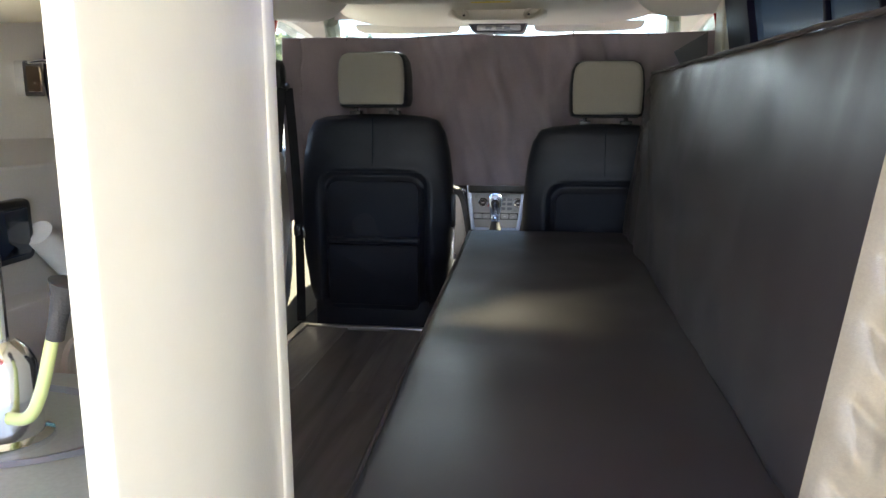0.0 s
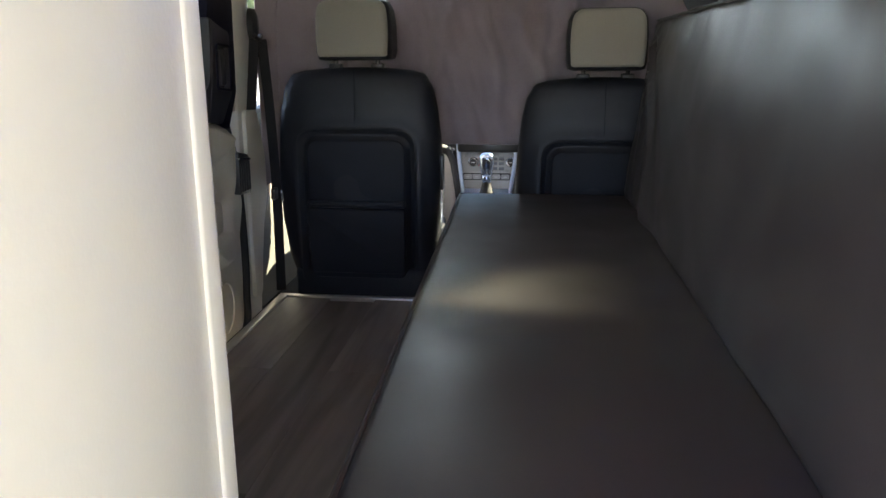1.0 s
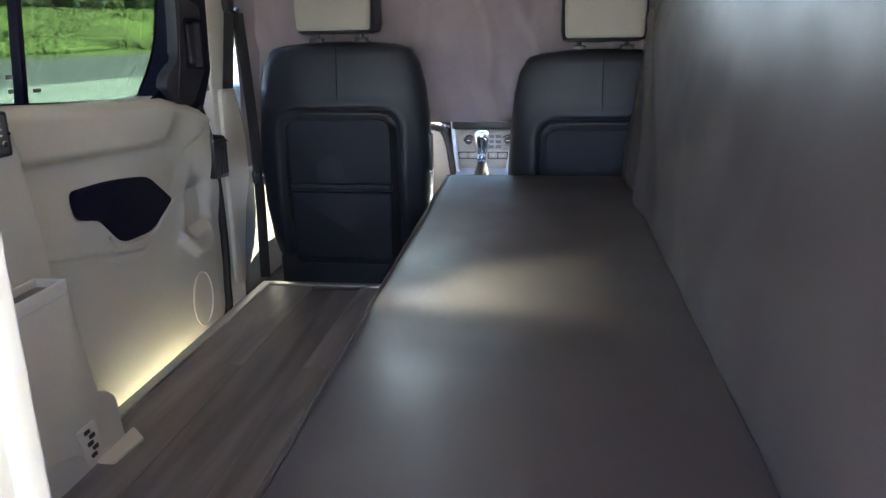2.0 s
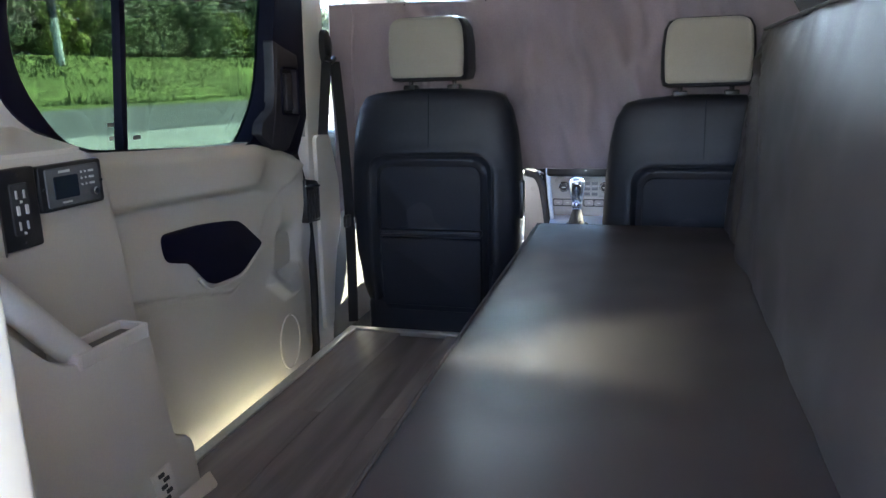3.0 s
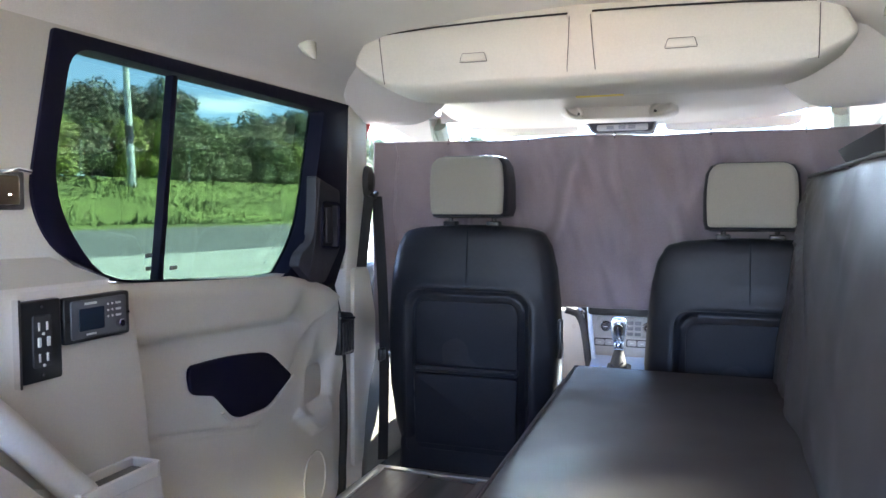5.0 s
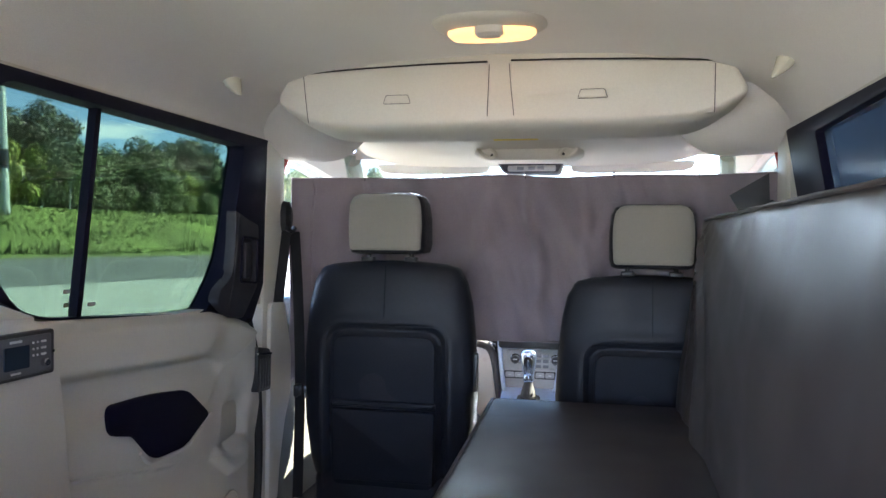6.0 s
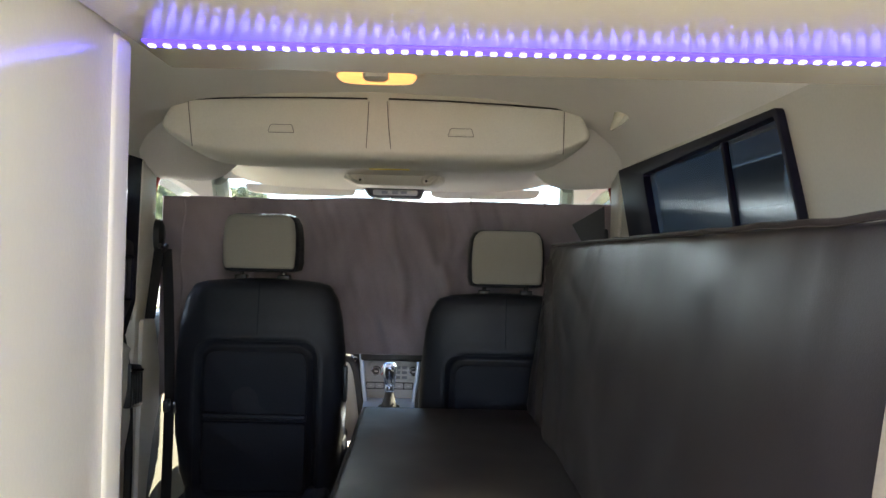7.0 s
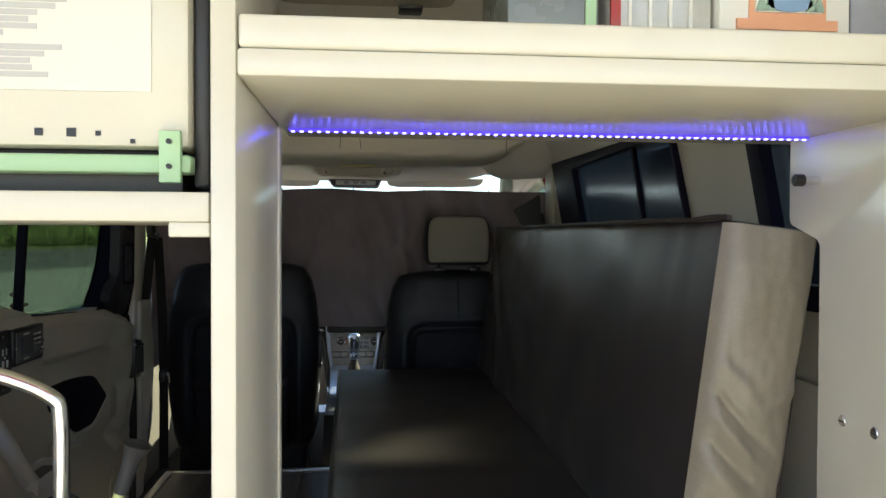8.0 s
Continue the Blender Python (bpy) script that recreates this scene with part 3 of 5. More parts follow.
put("button_shadow_gap", slab([rounded([(-0.10, 0.270), (-0.022, 0.270), (-0.022, 0.298), (-0.10, 0.298)], 0.006, 3)], lambda u, v, d: FACE(u, v, d - 0.002), 0.004), DASH, dash)
put("button_shadow_gap", slab([rounded([(0.016, 0.270), (0.096, 0.270), (0.096, 0.298), (0.016, 0.298)], 0.006, 3)], lambda u, v, d: FACE(u, v, d - 0.002), 0.004), DASH, dash)
put("display_hood", box(-0.12, 0.17, 3.735, 3.86, 0.388, 0.455, 0.012, 3), BLACK, dash)
for s in (-1, 1):
    put("silver_edge", tube(smooth_path([(s * 0.118, 3.765, 0.43), (s * 0.114, 3.76, 0.36), (s * 0.103, 3.745, 0.27), (s * 0.086, 3.72, 0.17)], 5), 0.009, 8), SILVER, dash, "silver curved edge of the centre stack")
    put("curved_edge", tube(smooth_path([(s * 0.205, 3.755, 0.405), (s * 0.168, 3.765, 0.392), (s * 0.142, 3.765, 0.35), (s * 0.122, 3.745, 0.26), (s * 0.104, 3.72, 0.15)], 5), [0.018] * 6 + [0.014] * 15, 10), DASH, dash, "dark curved edge beside the centre stack")
    put("edge_button", cylinder((s * 0.140, 3.742, 0.398), (s * 0.138, 3.76, 0.396), 0.008, 14, 0.002), CHROME, dash)
    put("knee_panel", slab([rounded([(s * 0.115, 0.05), (s * 0.15, 0.40), (s * 0.5, 0.40), (s * 0.5, 0.05)], 0.02, 3)], facing(3.785), 0.05, 0.01), TRIM_PALE, dash, "pale knee panel")
    put("screw_cover", cylinder((s * 0.178, 3.784, 0.335), (s * 0.178, 3.79, 0.335), 0.009, 14, 0.001), TRIM, dash)
console = thing("centre_console", (0, 3.6, -0.1), "silver and dark centre console with automatic gear lever", "console")
put("body", loft([[(-0.115, y, -0.1), (0.115, y, -0.1), (0.105, y, z), (-0.105, y, z)] for y, z in ((3.3, 0.12), (3.55, 0.15), (3.72, 0.20), (3.80, 0.24))]), DASH, console)
put("top_plate", slab([rounded([(-0.095, 3.50), (0.095, 3.50), (0.105, 3.76), (-0.105, 3.76)], 0.02, 4)], lambda u, v, d: Vector((u, v, 0.175 + (v - 3.55) * 0.30 - d)), 0.02, 0.003), SILVER, console, "brushed silver plate round the gear lever")
put("lever_slot", slab([rounded([(-0.040, 3.56), (0.045, 3.56), (0.045, 3.70), (-0.040, 3.70)], 0.02, 4)], lambda u, v, d: Vector((u, v, 0.180 + (v - 3.55) * 0.30 - d)), 0.012, 0.003), BLACK, console)
for i in range(4):
    put("gate_mark", slab([rounded([(-0.066, 3.58 + 0.028 * i), (-0.058, 3.58 + 0.028 * i), (-0.058, 3.590 + 0.028 * i), (-0.066, 3.590 + 0.028 * i)], 0.001, 1)], lambda u, v, d: Vector((u, v, 0.1765 + (v - 3.55) * 0.30 - d)), 0.004), PALE_PRINT, console)
lever = put("gear_lever", tube(smooth_path([(0.005, 3.63, 0.19), (0.005, 3.64, 0.26), (0.006, 3.635, 0.30)], 4), [0.036, 0.034, 0.031, 0.027, 0.022, 0.018, 0.016, 0.015, 0.015], 14), DASH, console)
for k, (xa, xb) in enumerate(((-0.03, 0.024), (0.036, -0.018))):
    put("boot_fold", tube([(xa, 3.60, 0.200 + 0.012 * k), (0.003, 3.606, 0.222), (xb, 3.614, 0.244 - 0.01 * k)], 0.0035, 8), LATCH, lever)
put("lever_knob", loft([[(0.006 + r * math.cos(t), 3.635 + 0.85 * r * math.sin(t), z) for t in (2 * math.pi * k / 20 for k in range(20))] for z, r in ((0.283, 0.014), (0.288, 0.019), (0.305, 0.0195), (0.309, 0.017), (0.313, 0.0205), (0.340, 0.0255), (0.370, 0.0300), (0.386, 0.0285), (0.396, 0.021), (0.400, 0.010))]), KNOB, lever, "silver topped gear knob", smooth=50)
put("knob_inlay", slab([rounded([(-0.006, 0.322), (0.018, 0.322), (0.024, 0.366), (0.014, 0.378), (-0.002, 0.378), (-0.012, 0.366)], 0.006, 4)], lambda u, v, d: Vector((u, 3.6145 - 0.20 * (v - 0.345) + d, v)), 0.02, 0.003), BLACK, lever)


# ---- front seats ----
def front_seat():
    """A front seat seen from behind; its middle stands at x = 0, y = 0."""
    seat = thing("front_seat", (0, 0, -0.1), "black leather front seat with grey cloth headrest", "seat", "front seats")
    def ring(z, w, yb, yf, p=3.2, n=40):
        out = []
        for k in range(n):
            t = 2 * math.pi * k / n
            c, s = math.cos(t), math.sin(t)
            out.append((w * math.copysign(abs(c) ** (2 / p), c), 0.5 * (yb + yf) + 0.5 * (yf - yb) * math.copysign(abs(s) ** (2 / p), s), z))
        return out
    rows = [(0.0, 0.228, 0.05, 0.16), (0.05, 0.246, 0.022, 0.18), (0.10, 0.262, 0.010, 0.19), (0.15, 0.266, 0.004, 0.19), (0.22, 0.276, 0.0, 0.19), (0.36, 0.282, 0.0, 0.185), (0.50, 0.274, 0.004, 0.175), (0.60, 0.263, 0.012, 0.165), (0.665, 0.248, 0.022, 0.155), (0.70, 0.226, 0.030, 0.148), (0.722, 0.165, 0.042, 0.138), (0.73, 0.11, 0.055, 0.125)]
    # the back is drawn in to a channel round the panel, with soft folds towards the floor
    def shaped(p, z):
        x, y, _ = p
        if y > 0.09:
            return p
        qx, qz = abs(x) - 0.125, abs(z - 0.235) - 0.225
        d = math.hypot(max(qx, 0), max(qz, 0)) + min(max(qx, qz), 0) - 0.055
        y += 0.017 * math.exp(-(d / 0.011) ** 2) - 0.004 * math.exp(-((d - 0.030) / 0.016) ** 2)
        y += 0.006 * noise.noise((x * 9, z * 14, 3.3)) * ease((0.17 - z) / 0.15) + 0.0025 * noise.noise((x * 14, z * 11, 8.0))
        y += 0.004 * math.exp(-(x / 0.006) ** 2) * ease((z - 0.53) / 0.03)
        return (x, y, z)
    rings = []
    for i in range(74):
        z = 0.73 * i / 73
        k = max(j for j in range(len(rows) - 1) if rows[j][0] <= z + 1e-9)
        f = (z - rows[k][0]) / (rows[k + 1][0] - rows[k][0])
        w, yb, yf = (rows[k][c] + f * (rows[k + 1][c] - rows[k][c]) for c in (1, 2, 3))
        if z > 0.70:
            w = 0.226 * max(0.0, 1 - ((z - 0.70) / 0.0315) ** 2) ** 0.45 + 0.002
        rings.append([shaped(p, z) for p in ring(z, w, yb, yf, 3.2, 150)])
    part("backrest", loft(rings), SEAT, seat, smooth=60)
    PAN = [(-0.163, 0.03), (0.163, 0.03), (0.166, 0.50), (-0.166, 0.50)]
    back = part("back_panel", slab([rounded(PAN, [0.03, 0.03, 0.045, 0.045], 6)], lambda u, v, d: Vector((u, -0.004 + 0.006 * math.cos(6 * u) + 0.012 * (v - 0.3) ** 2 + d, v)), 0.03, 0.009), SEAT_PANEL, seat)
    part("welt", tube([(u, 0.003 + 0.01 * abs(u), v) for u, v in rounded([(-0.196, 0.02), (-0.197, 0.530), (0.197, 0.530), (0.196, 0.02)], [0.01, 0.05, 0.05, 0.01], 6)], 0.0014, 8), SEAT, seat, "stitched leather welt round the back panel")
    part("map_pocket", slab([rounded([(-0.163, 0.05), (0.163, 0.05), (0.165, 0.272), (-0.165, 0.272)], 0.012, 4)], lambda u, v, d: Vector((u, -0.011 + 0.003 * math.sin(9 * v) + d, v)), 0.03, 0.008), SEAT_PANEL, seat)
    part("pocket_band", slab([rounded([(-0.166, 0.276), (0.166, 0.276), (0.166, 0.300), (-0.166, 0.300)], 0.01, 4)], lambda u, v, d: Vector((u, -0.016 + d, v)), 0.03, 0.010), SEAT, seat)
    part("seam", tube([(0.0, 0.026 - 0.020 * k / 8, 0.715 - 0.165 * k / 8) for k in range(9)], 0.0014, 6), DULL, seat)
    part("side_handle", box(0.272, 0.288, 0.05, 0.075, 0.33, 0.45, 0.006), BLACK, seat)
    for x in (-0.07, 0.07):
        part("headrest_post", cylinder((x, 0.075, 0.70), (x, 0.075, 0.78), 0.007, 10), BLACK, seat)
        part("post_guide", box(x - 0.02, x + 0.02, 0.055, 0.095, 0.727, 0.742, 0.004), BLACK, seat)
    def hring(z, w, yb, yf):
        return ring(z, w, yb, yf, 6.0, 40)
    head = part("headrest", loft([hring(z, w, yb, yf) for z, w, yb, yf in ((0.752, 0.105, 0.03, 0.13), (0.757, 0.119, 0.016, 0.155), (0.78, 0.125, 0.008, 0.165), (0.86, 0.125, 0.008, 0.16), (0.91, 0.120, 0.012, 0.145), (0.933, 0.108, 0.022, 0.125), (0.942, 0.085, 0.04, 0.105))]), SEAT, seat, "black leather headrest")
    face = rounded([(-0.112, 0.764), (0.112, 0.764), (0.117, 0.85), (0.108, 0.938), (-0.108, 0.938), (-0.117, 0.85)], [0.012, 0.012, 0.08, 0.04, 0.04, 0.08], 7)
    part("headrest_face", loft([[(p.x * k, y, 0.851 + (p.y - 0.851) * k) for p in face] for k, y in ((0.90, 0.0005), (0.97, 0.003), (1.0, 0.010), (1.0, 0.035))]), HEAD_CLOTH, head, "light grey cloth headrest back", smooth=60)
    part("headrest_piping", tube([(p.x * 0.985, 0.0055, 0.851 + (p.y - 0.851) * 0.985) for p in face + face[:1]], 0.0010, 6), HEAD_CLOTH, head)
    part("cushion", loft([ring(z, w, 0.12, 0.62) for z, w in ((0.0, 0.24), (0.06, 0.255), (0.14, 0.25), (0.165, 0.22))]), SEAT, seat)
    part("skirt", box(-0.235, 0.235, 0.030, 0.09, -0.099, 0.06, 0.025, 4), SEAT, seat)
    part("base", box(-0.21, 0.21, 0.08, 0.5, -0.1 + 0.1, 0.03, 0.01), BLACK, seat)
    for s in (-1, 1):
        part("rail", box(s * 0.19 - 0.02, s * 0.19 + 0.02, 0.14, 0.55, 0.0, 0.03, 0.004), BLACK, seat)
    for ch in seat.children:
        ch.location.z += 0.1
    return seat


seat = front_seat()
seat.matrix_basis = pose(-0.395, 3.12, -0.1)
other = copy_thing(seat, pose(0.408, 3.145, -0.1))
for ob in other.children:
    ob.location.z -= 0.035 if ob.name.split(".")[0] in ("headrest", "backrest", "back_panel", "welt", "map_pocket", "pocket_band", "seam", "headrest_post", "post_guide", "side_handle") else 0.0
tagged(other, "black leather front seat set lower, with grey cloth headrest")

# ---- curtain across the cab ----
def curtain_at(s, t):
    x = -0.735 + 1.478 * s
    a = abs(2 * s - 1)
    side = a ** 5
    y = 3.50 - (0.30 if s < 0.5 else 0.37) * side + 0.02 * math.sin(9 * s)
    top = 1.016 - 0.024 * side + 0.006 * math.sin(17 * s + 1) * (1 - a)
    low = 0.452 - 0.12 * side
    z = top + (low - top) * t
    fold = 0.010 * math.sin(21 * s + 3 * math.sin(4 * s)) * (0.25 + 0.75 * t) + 0.026 * noise.noise((x * 5, z * 3, 1.7)) * (0.3 + 0.7 * math.sin(math.pi * min(1, t + 0.1)))
    for cx, lean, w, h in ((-0.52, 0.25, 0.03, 0.012), (-0.10, -0.35, 0.035, 0.016), (0.02, 0.12, 0.018, 0.012), (0.10, 0.45, 0.03, 0.015), (0.19, 0.10, 0.02, 0.012), (0.30, -0.25, 0.03, 0.014), (0.46, 0.2, 0.025, 0.010)):
        q = x - cx - lean * (0.95 - z) + 0.03 * noise.noise((z * 6, cx * 9, 0))
        fold -= 2.1 * h * math.exp(-(q / w) ** 2) * (0.35 + 0.65 * math.sin(math.pi * min(1, 1.15 * t)))
    fold += 0.010 * noise.noise((x * 16 + 4 * z, z * 7, 5.1)) + 0.006 * noise.noise((x * 34 + 9 * z, z * 9, 2.2)) + 0.012 * max(0, a - 0.75) * math.sin(60 * s)
    return Vector((x, y + fold, z))


curtain = tagged(finish("curtain", sheet(curtain_at, 240, 80, 0.0025), CURTAIN, 60), "mauve-grey fabric curtain hung across behind the windscreen", "curtain")
put("hem", tube([curtain_at(i / 90, 0.0) + Vector((0, -0.002, 0.001)) for i in range(91)], 0.0035, 6), CURTAIN, curtain)
put("hem", tube([curtain_at(i / 90, 1.0) + Vector((0, -0.002, 0)) for i in range(91)], 0.0035, 6), CURTAIN, curtain)
put("edge_fold", tube([curtain_at(0.03, j / 30) + Vector((0.008 * noise.noise((j * 0.25, 0, 0)), -0.008, 0)) for j in range(31)], 0.0045, 6), CURTAIN, curtain)
for sx in (0.12, 0.3, 0.5, 0.7, 0.88):
    put("curtain_hook", tube([curtain_at(sx, 0.0) + Vector((0, -0.004, -0.006)), curtain_at(sx, 0.0) + Vector((0, 0.006, 0.012))], 0.0025, 6), BLACK, curtain)
put("corner_flap", slab([[Vector(p) for p in ((0.600, 0.925), (0.700, 0.985), (0.705, 0.86), (0.635, 0.865))]], facing(3.06), 0.004), BLACK, curtain, "folded dark corner of the curtain")

# ---- overhead shelf with two lids ----
shelf = thing("overhead_locker", (0, 2.78, 1.10), "pale beige overhead locker with two closed lids", "locker")
def bin_ring(y, k, low):
    """Outline of the locker across the van, its underside drawn up to the height low."""
    pts = rounded([(-0.548, 1.252), (-0.605, 1.160), (-0.50, 1.072), (-0.38, 1.060), (0.38, 1.060), (0.50, 1.068), (0.608, 1.150), (0.558, 1.245), (0.3, 1.265), (0.0, 1.275), (-0.3, 1.270)], [0.06, 0.035, 0.08, 0.06, 0.06, 0.08, 0.035, 0.06, 0.1, 0.1, 0.1], 6)
    f = (1.165 - low) / (1.165 - 1.060)
    return [(p.x * k, y, 1.17 + (p.y - 1.17) * k if p.y > 1.165 else 1.165 - (1.165 - p.y) * f) for p in pts]
put("body", loft([bin_ring(*r) for r in ((2.7770, 0.968, 1.104), (2.7775, 0.978, 1.101), (2.780, 0.986, 1.096), (2.786, 0.993, 1.090), (2.797, 0.998, 1.084), (2.815, 1.0, 1.079), (2.85, 1.0, 1.0745), (2.95, 1.0, 1.071), (2.97, 1.0, 1.075), (3.15, 1.0, 1.115))]), TRIM_PALE, shelf, smooth=60)
for x0, x1, za, zb in ((-0.516, -0.021, 1.232, 1.245), (0.030, 0.519, 1.246, 1.228)):
    lid = put("lid", slab([rounded([(x0 + 0.012, 1.106), (x1 - (0.004 if x1 < 0 else 0.0), 1.106), (x1, zb), (x0, za)], [0.004, 0.004, 0.02, 0.02], 4)], lambda u, v, d: Vector((u, 2.7725 + d + 0.6 * max(0, 1.118 - v), v)), 0.02, 0.004), TRIM_PALE, shelf)
    put("lid_gap", tube([(x0 + 0.004, 2.7730, za + 0.001), (x0 + 0.16, 2.7730, za + 0.33 * (zb - za) + 0.0045), (x1 - 0.16, 2.7730, za + 0.67 * (zb - za) + 0.0045), (x1 - 0.004, 2.7730, zb + 0.001)], 0.0024, 6), RUBBER, lid, "dark gap over the lid")
    for xe, ze, xl in ((x0 - 0.0006, za, x0 + 0.0115), (x1 + 0.0006, zb, x1 - (0.004 if x1 < 0 else 0.0))):
        put("lid_gap", tube([(xe, 2.7735, ze - 0.006), (0.5 * (xe + xl), 2.7735, 1.17), (xl, 2.7735, 1.118), (xl, 2.780, 1.106)], 0.0010, 6), DASH, lid)
    xm = -0.260 if x0 < 0 else 0.235
    grip = rounded([(xm - 0.036, 1.147), (xm + 0.036, 1.147), (xm + 0.029, 1.169), (xm - 0.029, 1.169)], 0.004, 3)
    put("finger_grip", slab([grip], facing(2.7705), 0.010, 0.003), TRIM_PALE, lid)
    put("grip_seam", tube([(p.x, 2.7722, p.y) for p in grip + grip[:1]], 0.0009, 5), DOOR_GREY, lid)

put("warning_label", box(-0.03, 0.09, 2.925, 2.945, 1.0695, 1.0712), YELLOW, shelf, "small yellow warning label")
for s in (-1, 1):
    structure("roof_corner", loft([[(s * p.x * k, y, z + p.y) for p in rounded([(0.82, 0.26), (0.82, 0.010), (0.60, 0.0), (0.545, 0.012), (0.49, 0.055), (0.36, 0.26)], [0.01, 0.02, 0.05, 0.05, 0.06, 0.02], 6)] for y, z, k in ((2.84, 1.24, 1.08), (2.90, 1.185, 1.05), (2.98, 1.122, 1.025), (3.06, 1.075, 1.01), (3.13, 1.052, 1.0), (3.20, 1.046, 1.0), (3.22, 1.056, 1.0))]), LINER, "rounded corner of the headlining by the front door", "trim", smooth=70)

# ---- cab roof fittings ----
ovh = thing("overhead_console", (0.0, 3.68, 1.05), "pale overhead console with lamps and two grips", "console")
NEARER = Matrix.Translation((0.27, 0.92, 0.79)) @ Matrix.Scale(0.936, 4) @ Matrix.Translation((-0.27, -0.92, -0.79))
put("panel", turned(loft([[(x, y, z) for x, z in ((-0.205 + k, 1.150), (-0.200 + k, 1.112), (-0.135 + 0.5 * k, 1.090), (0.140 - 0.5 * k, 1.088), (0.195 - k, 1.110), (0.200 - k, 1.150))] for y, k in ((3.602, 0.035), (3.607, 0.02), (3.618, 0.006), (3.64, 0.0), (3.75, 0.0))]), NEARER), TRIM, ovh, smooth=70)
put("lamp_panel", slab([rounded([(-0.088, 1.040), (0.110, 1.038), (0.130, 1.094), (-0.118, 1.096)], 0.014, 5)], facing(3.615), 0.09, 0.008), LATCH, ovh, "dark grey lamp and switch panel")
put("lamp_rim", tube([(p.x, 3.615, p.y) for p in (lambda o: o + o[:1])(rounded([(-0.088, 1.042), (0.110, 1.040), (0.128, 1.091), (-0.116, 1.093)], 0.014, 5))], 0.0035, 8), STEEL, ovh)
put("lamp_lens", box(-0.074, 0.098, 3.606, 3.62, 1.047, 1.068, 0.005), GREYP, ovh, "pale lamp lens")
for x in (-0.028, 0.012, 0.045):
    put("switch", box(x - 0.012, x + 0.012, 3.602, 3.608, 1.052, 1.064, 0.002), STEEL, ovh)
for x, turn in ((-0.150, -0.5), (0.142, 0.5)):
    ring = [(x + 0.034 * math.cos(t) * math.cos(turn) - 0.017 * math.sin(t) * math.sin(turn), 3.597 - 0.003 * math.sin(t), 1.117 + 0.034 * math.cos(t) * math.sin(turn) + 0.017 * math.sin(t) * math.cos(turn)) for t in (2 * math.pi * k / 28 for k in range(29))]
    put("grip", turned(tube(ring, 0.008, 10), NEARER), TRIM, ovh)
    put("grip_hole", turned(cylinder((x - 0.02 * math.copysign(1, x), 3.600, 1.106), (x - 0.02 * math.copysign(1, x), 3.62, 1.106), 0.007, 14, 0.002), NEARER), BLACK, ovh)
for s in (-1, 1):
    v = thing("sun_visor", (s * 0.36, 3.66, 1.05), "grey-beige folded sun visor", "sun visor", "sun visors")
    put("flap", loft([[(s * x, 3.672 - 0.010 * math.cos(a) + 0.3 * (1.084 - z), z) for a, z in ((0.0, 1.084), (0.3, 1.072), (0.3, low + 0.010), (0.0, low + 0.003), (1.6, low), (3.14, low + 0.003), (3.14, 1.084))] for x, low in ((0.150, 1.060), (0.158, 1.050), (0.20, 1.044), (0.45, 1.045), (0.545, 1.050), (0.570, 1.058), (0.578, 1.070))]), TRIM, v, smooth=60)
    put("label_strip", box(s * 0.37 - 0.058, s * 0.37 + 0.058, 3.668, 3.671, 1.048, 1.060), WHITE, v)
    clip = thing("headlining_clip", (s * 0.55, 3.18, 1.11), "pale plastic clip at the edge of the headlining", "clip", "headlining clips")
    put("wedge", loft([[(s * (0.565 + q), y, 1.145), (s * (0.505 + q), y, 1.140), (s * (0.50 + q), y, 1.118), (s * (0.530 + q), y, 1.090)] for y, q in ((3.12, 0.0), (3.15, 0.004), (3.19, 0.010))]), TRIM_PALE, clip)

# ---- bed bench and leaning back cushion ----
base = tagged(finish("bench_base", box(0.06, 0.70, 1.22, 2.93, 0.0, 0.275, 0.004), BLACK), "black bench base under the bed cushion", "bench")


def padded(length, width, thick, puff, seed, lump=0.004, taper=0.0, fold=0.0, fan=0.0):
    """A flat upholstered pad, lying, with soft edges: x across, y along, top at z = 0; its left edge draws in by taper at the near end."""
    outline = rounded([(-width / 2, -thick), (width / 2, -thick), (width / 2, 0), (-width / 2, 0)], 0.014, 5)
    full = []
    for a, b in zip(outline, outline[1:] + outline[:1]):
        m = max(1, int((b - a).length / 0.02))
        full += [a + (b - a) * j / m for j in range(m)]
    rings, n = [], 84
    for i in range(n + 1):
        y = length * i / n
        e = min(i, n - i) / n * length
        k = 1 - 0.012 * max(0, 1 - e / 0.03) ** 2
        r = []
        for p in full:
            edge = 1 - abs(2 * p.x / width) ** 4
            up = puff * edge * min(1, e / 0.12) if p.y > -0.02 else 0
            up += lump * noise.noise((p.x * 6 + seed, y * 5, p.y * 8)) * min(1, e / 0.05)
            up += 0.0016 * noise.noise((p.x * 40 + seed, y * 14, p.y * 20)) * (0.3 + 0.7 * (1 - edge))
            up += fold * (noise.noise((y * 11 + 1.5 * p.x, seed, 0)) + 0.6 * noise.noise((y * 27, seed, 3))) * max(0.0, 2 * p.x / width) ** 1.6 * min(1, e / 0.02)
            if fan and p.y > -0.05:
                dx, dy = 0.03 + width / 2 - p.x, length + 0.02 - y
                far = math.hypot(dx, dy)
                turn = math.atan2(dx, dy)
                up += fan * (noise.noise((turn * 6, seed, 1)) + 0.6 * noise.noise((turn * 15, seed, 4))) * math.exp(-far / 0.55) * min(1.0, far / 0.15) * min(1.0, e / 0.04)
            shift = taper * (1 - y / length) * (0.5 - p.x / width)
            r.append((p.x * k + shift, y, p.y + up))
        rings.append(r)
    return loft(rings)


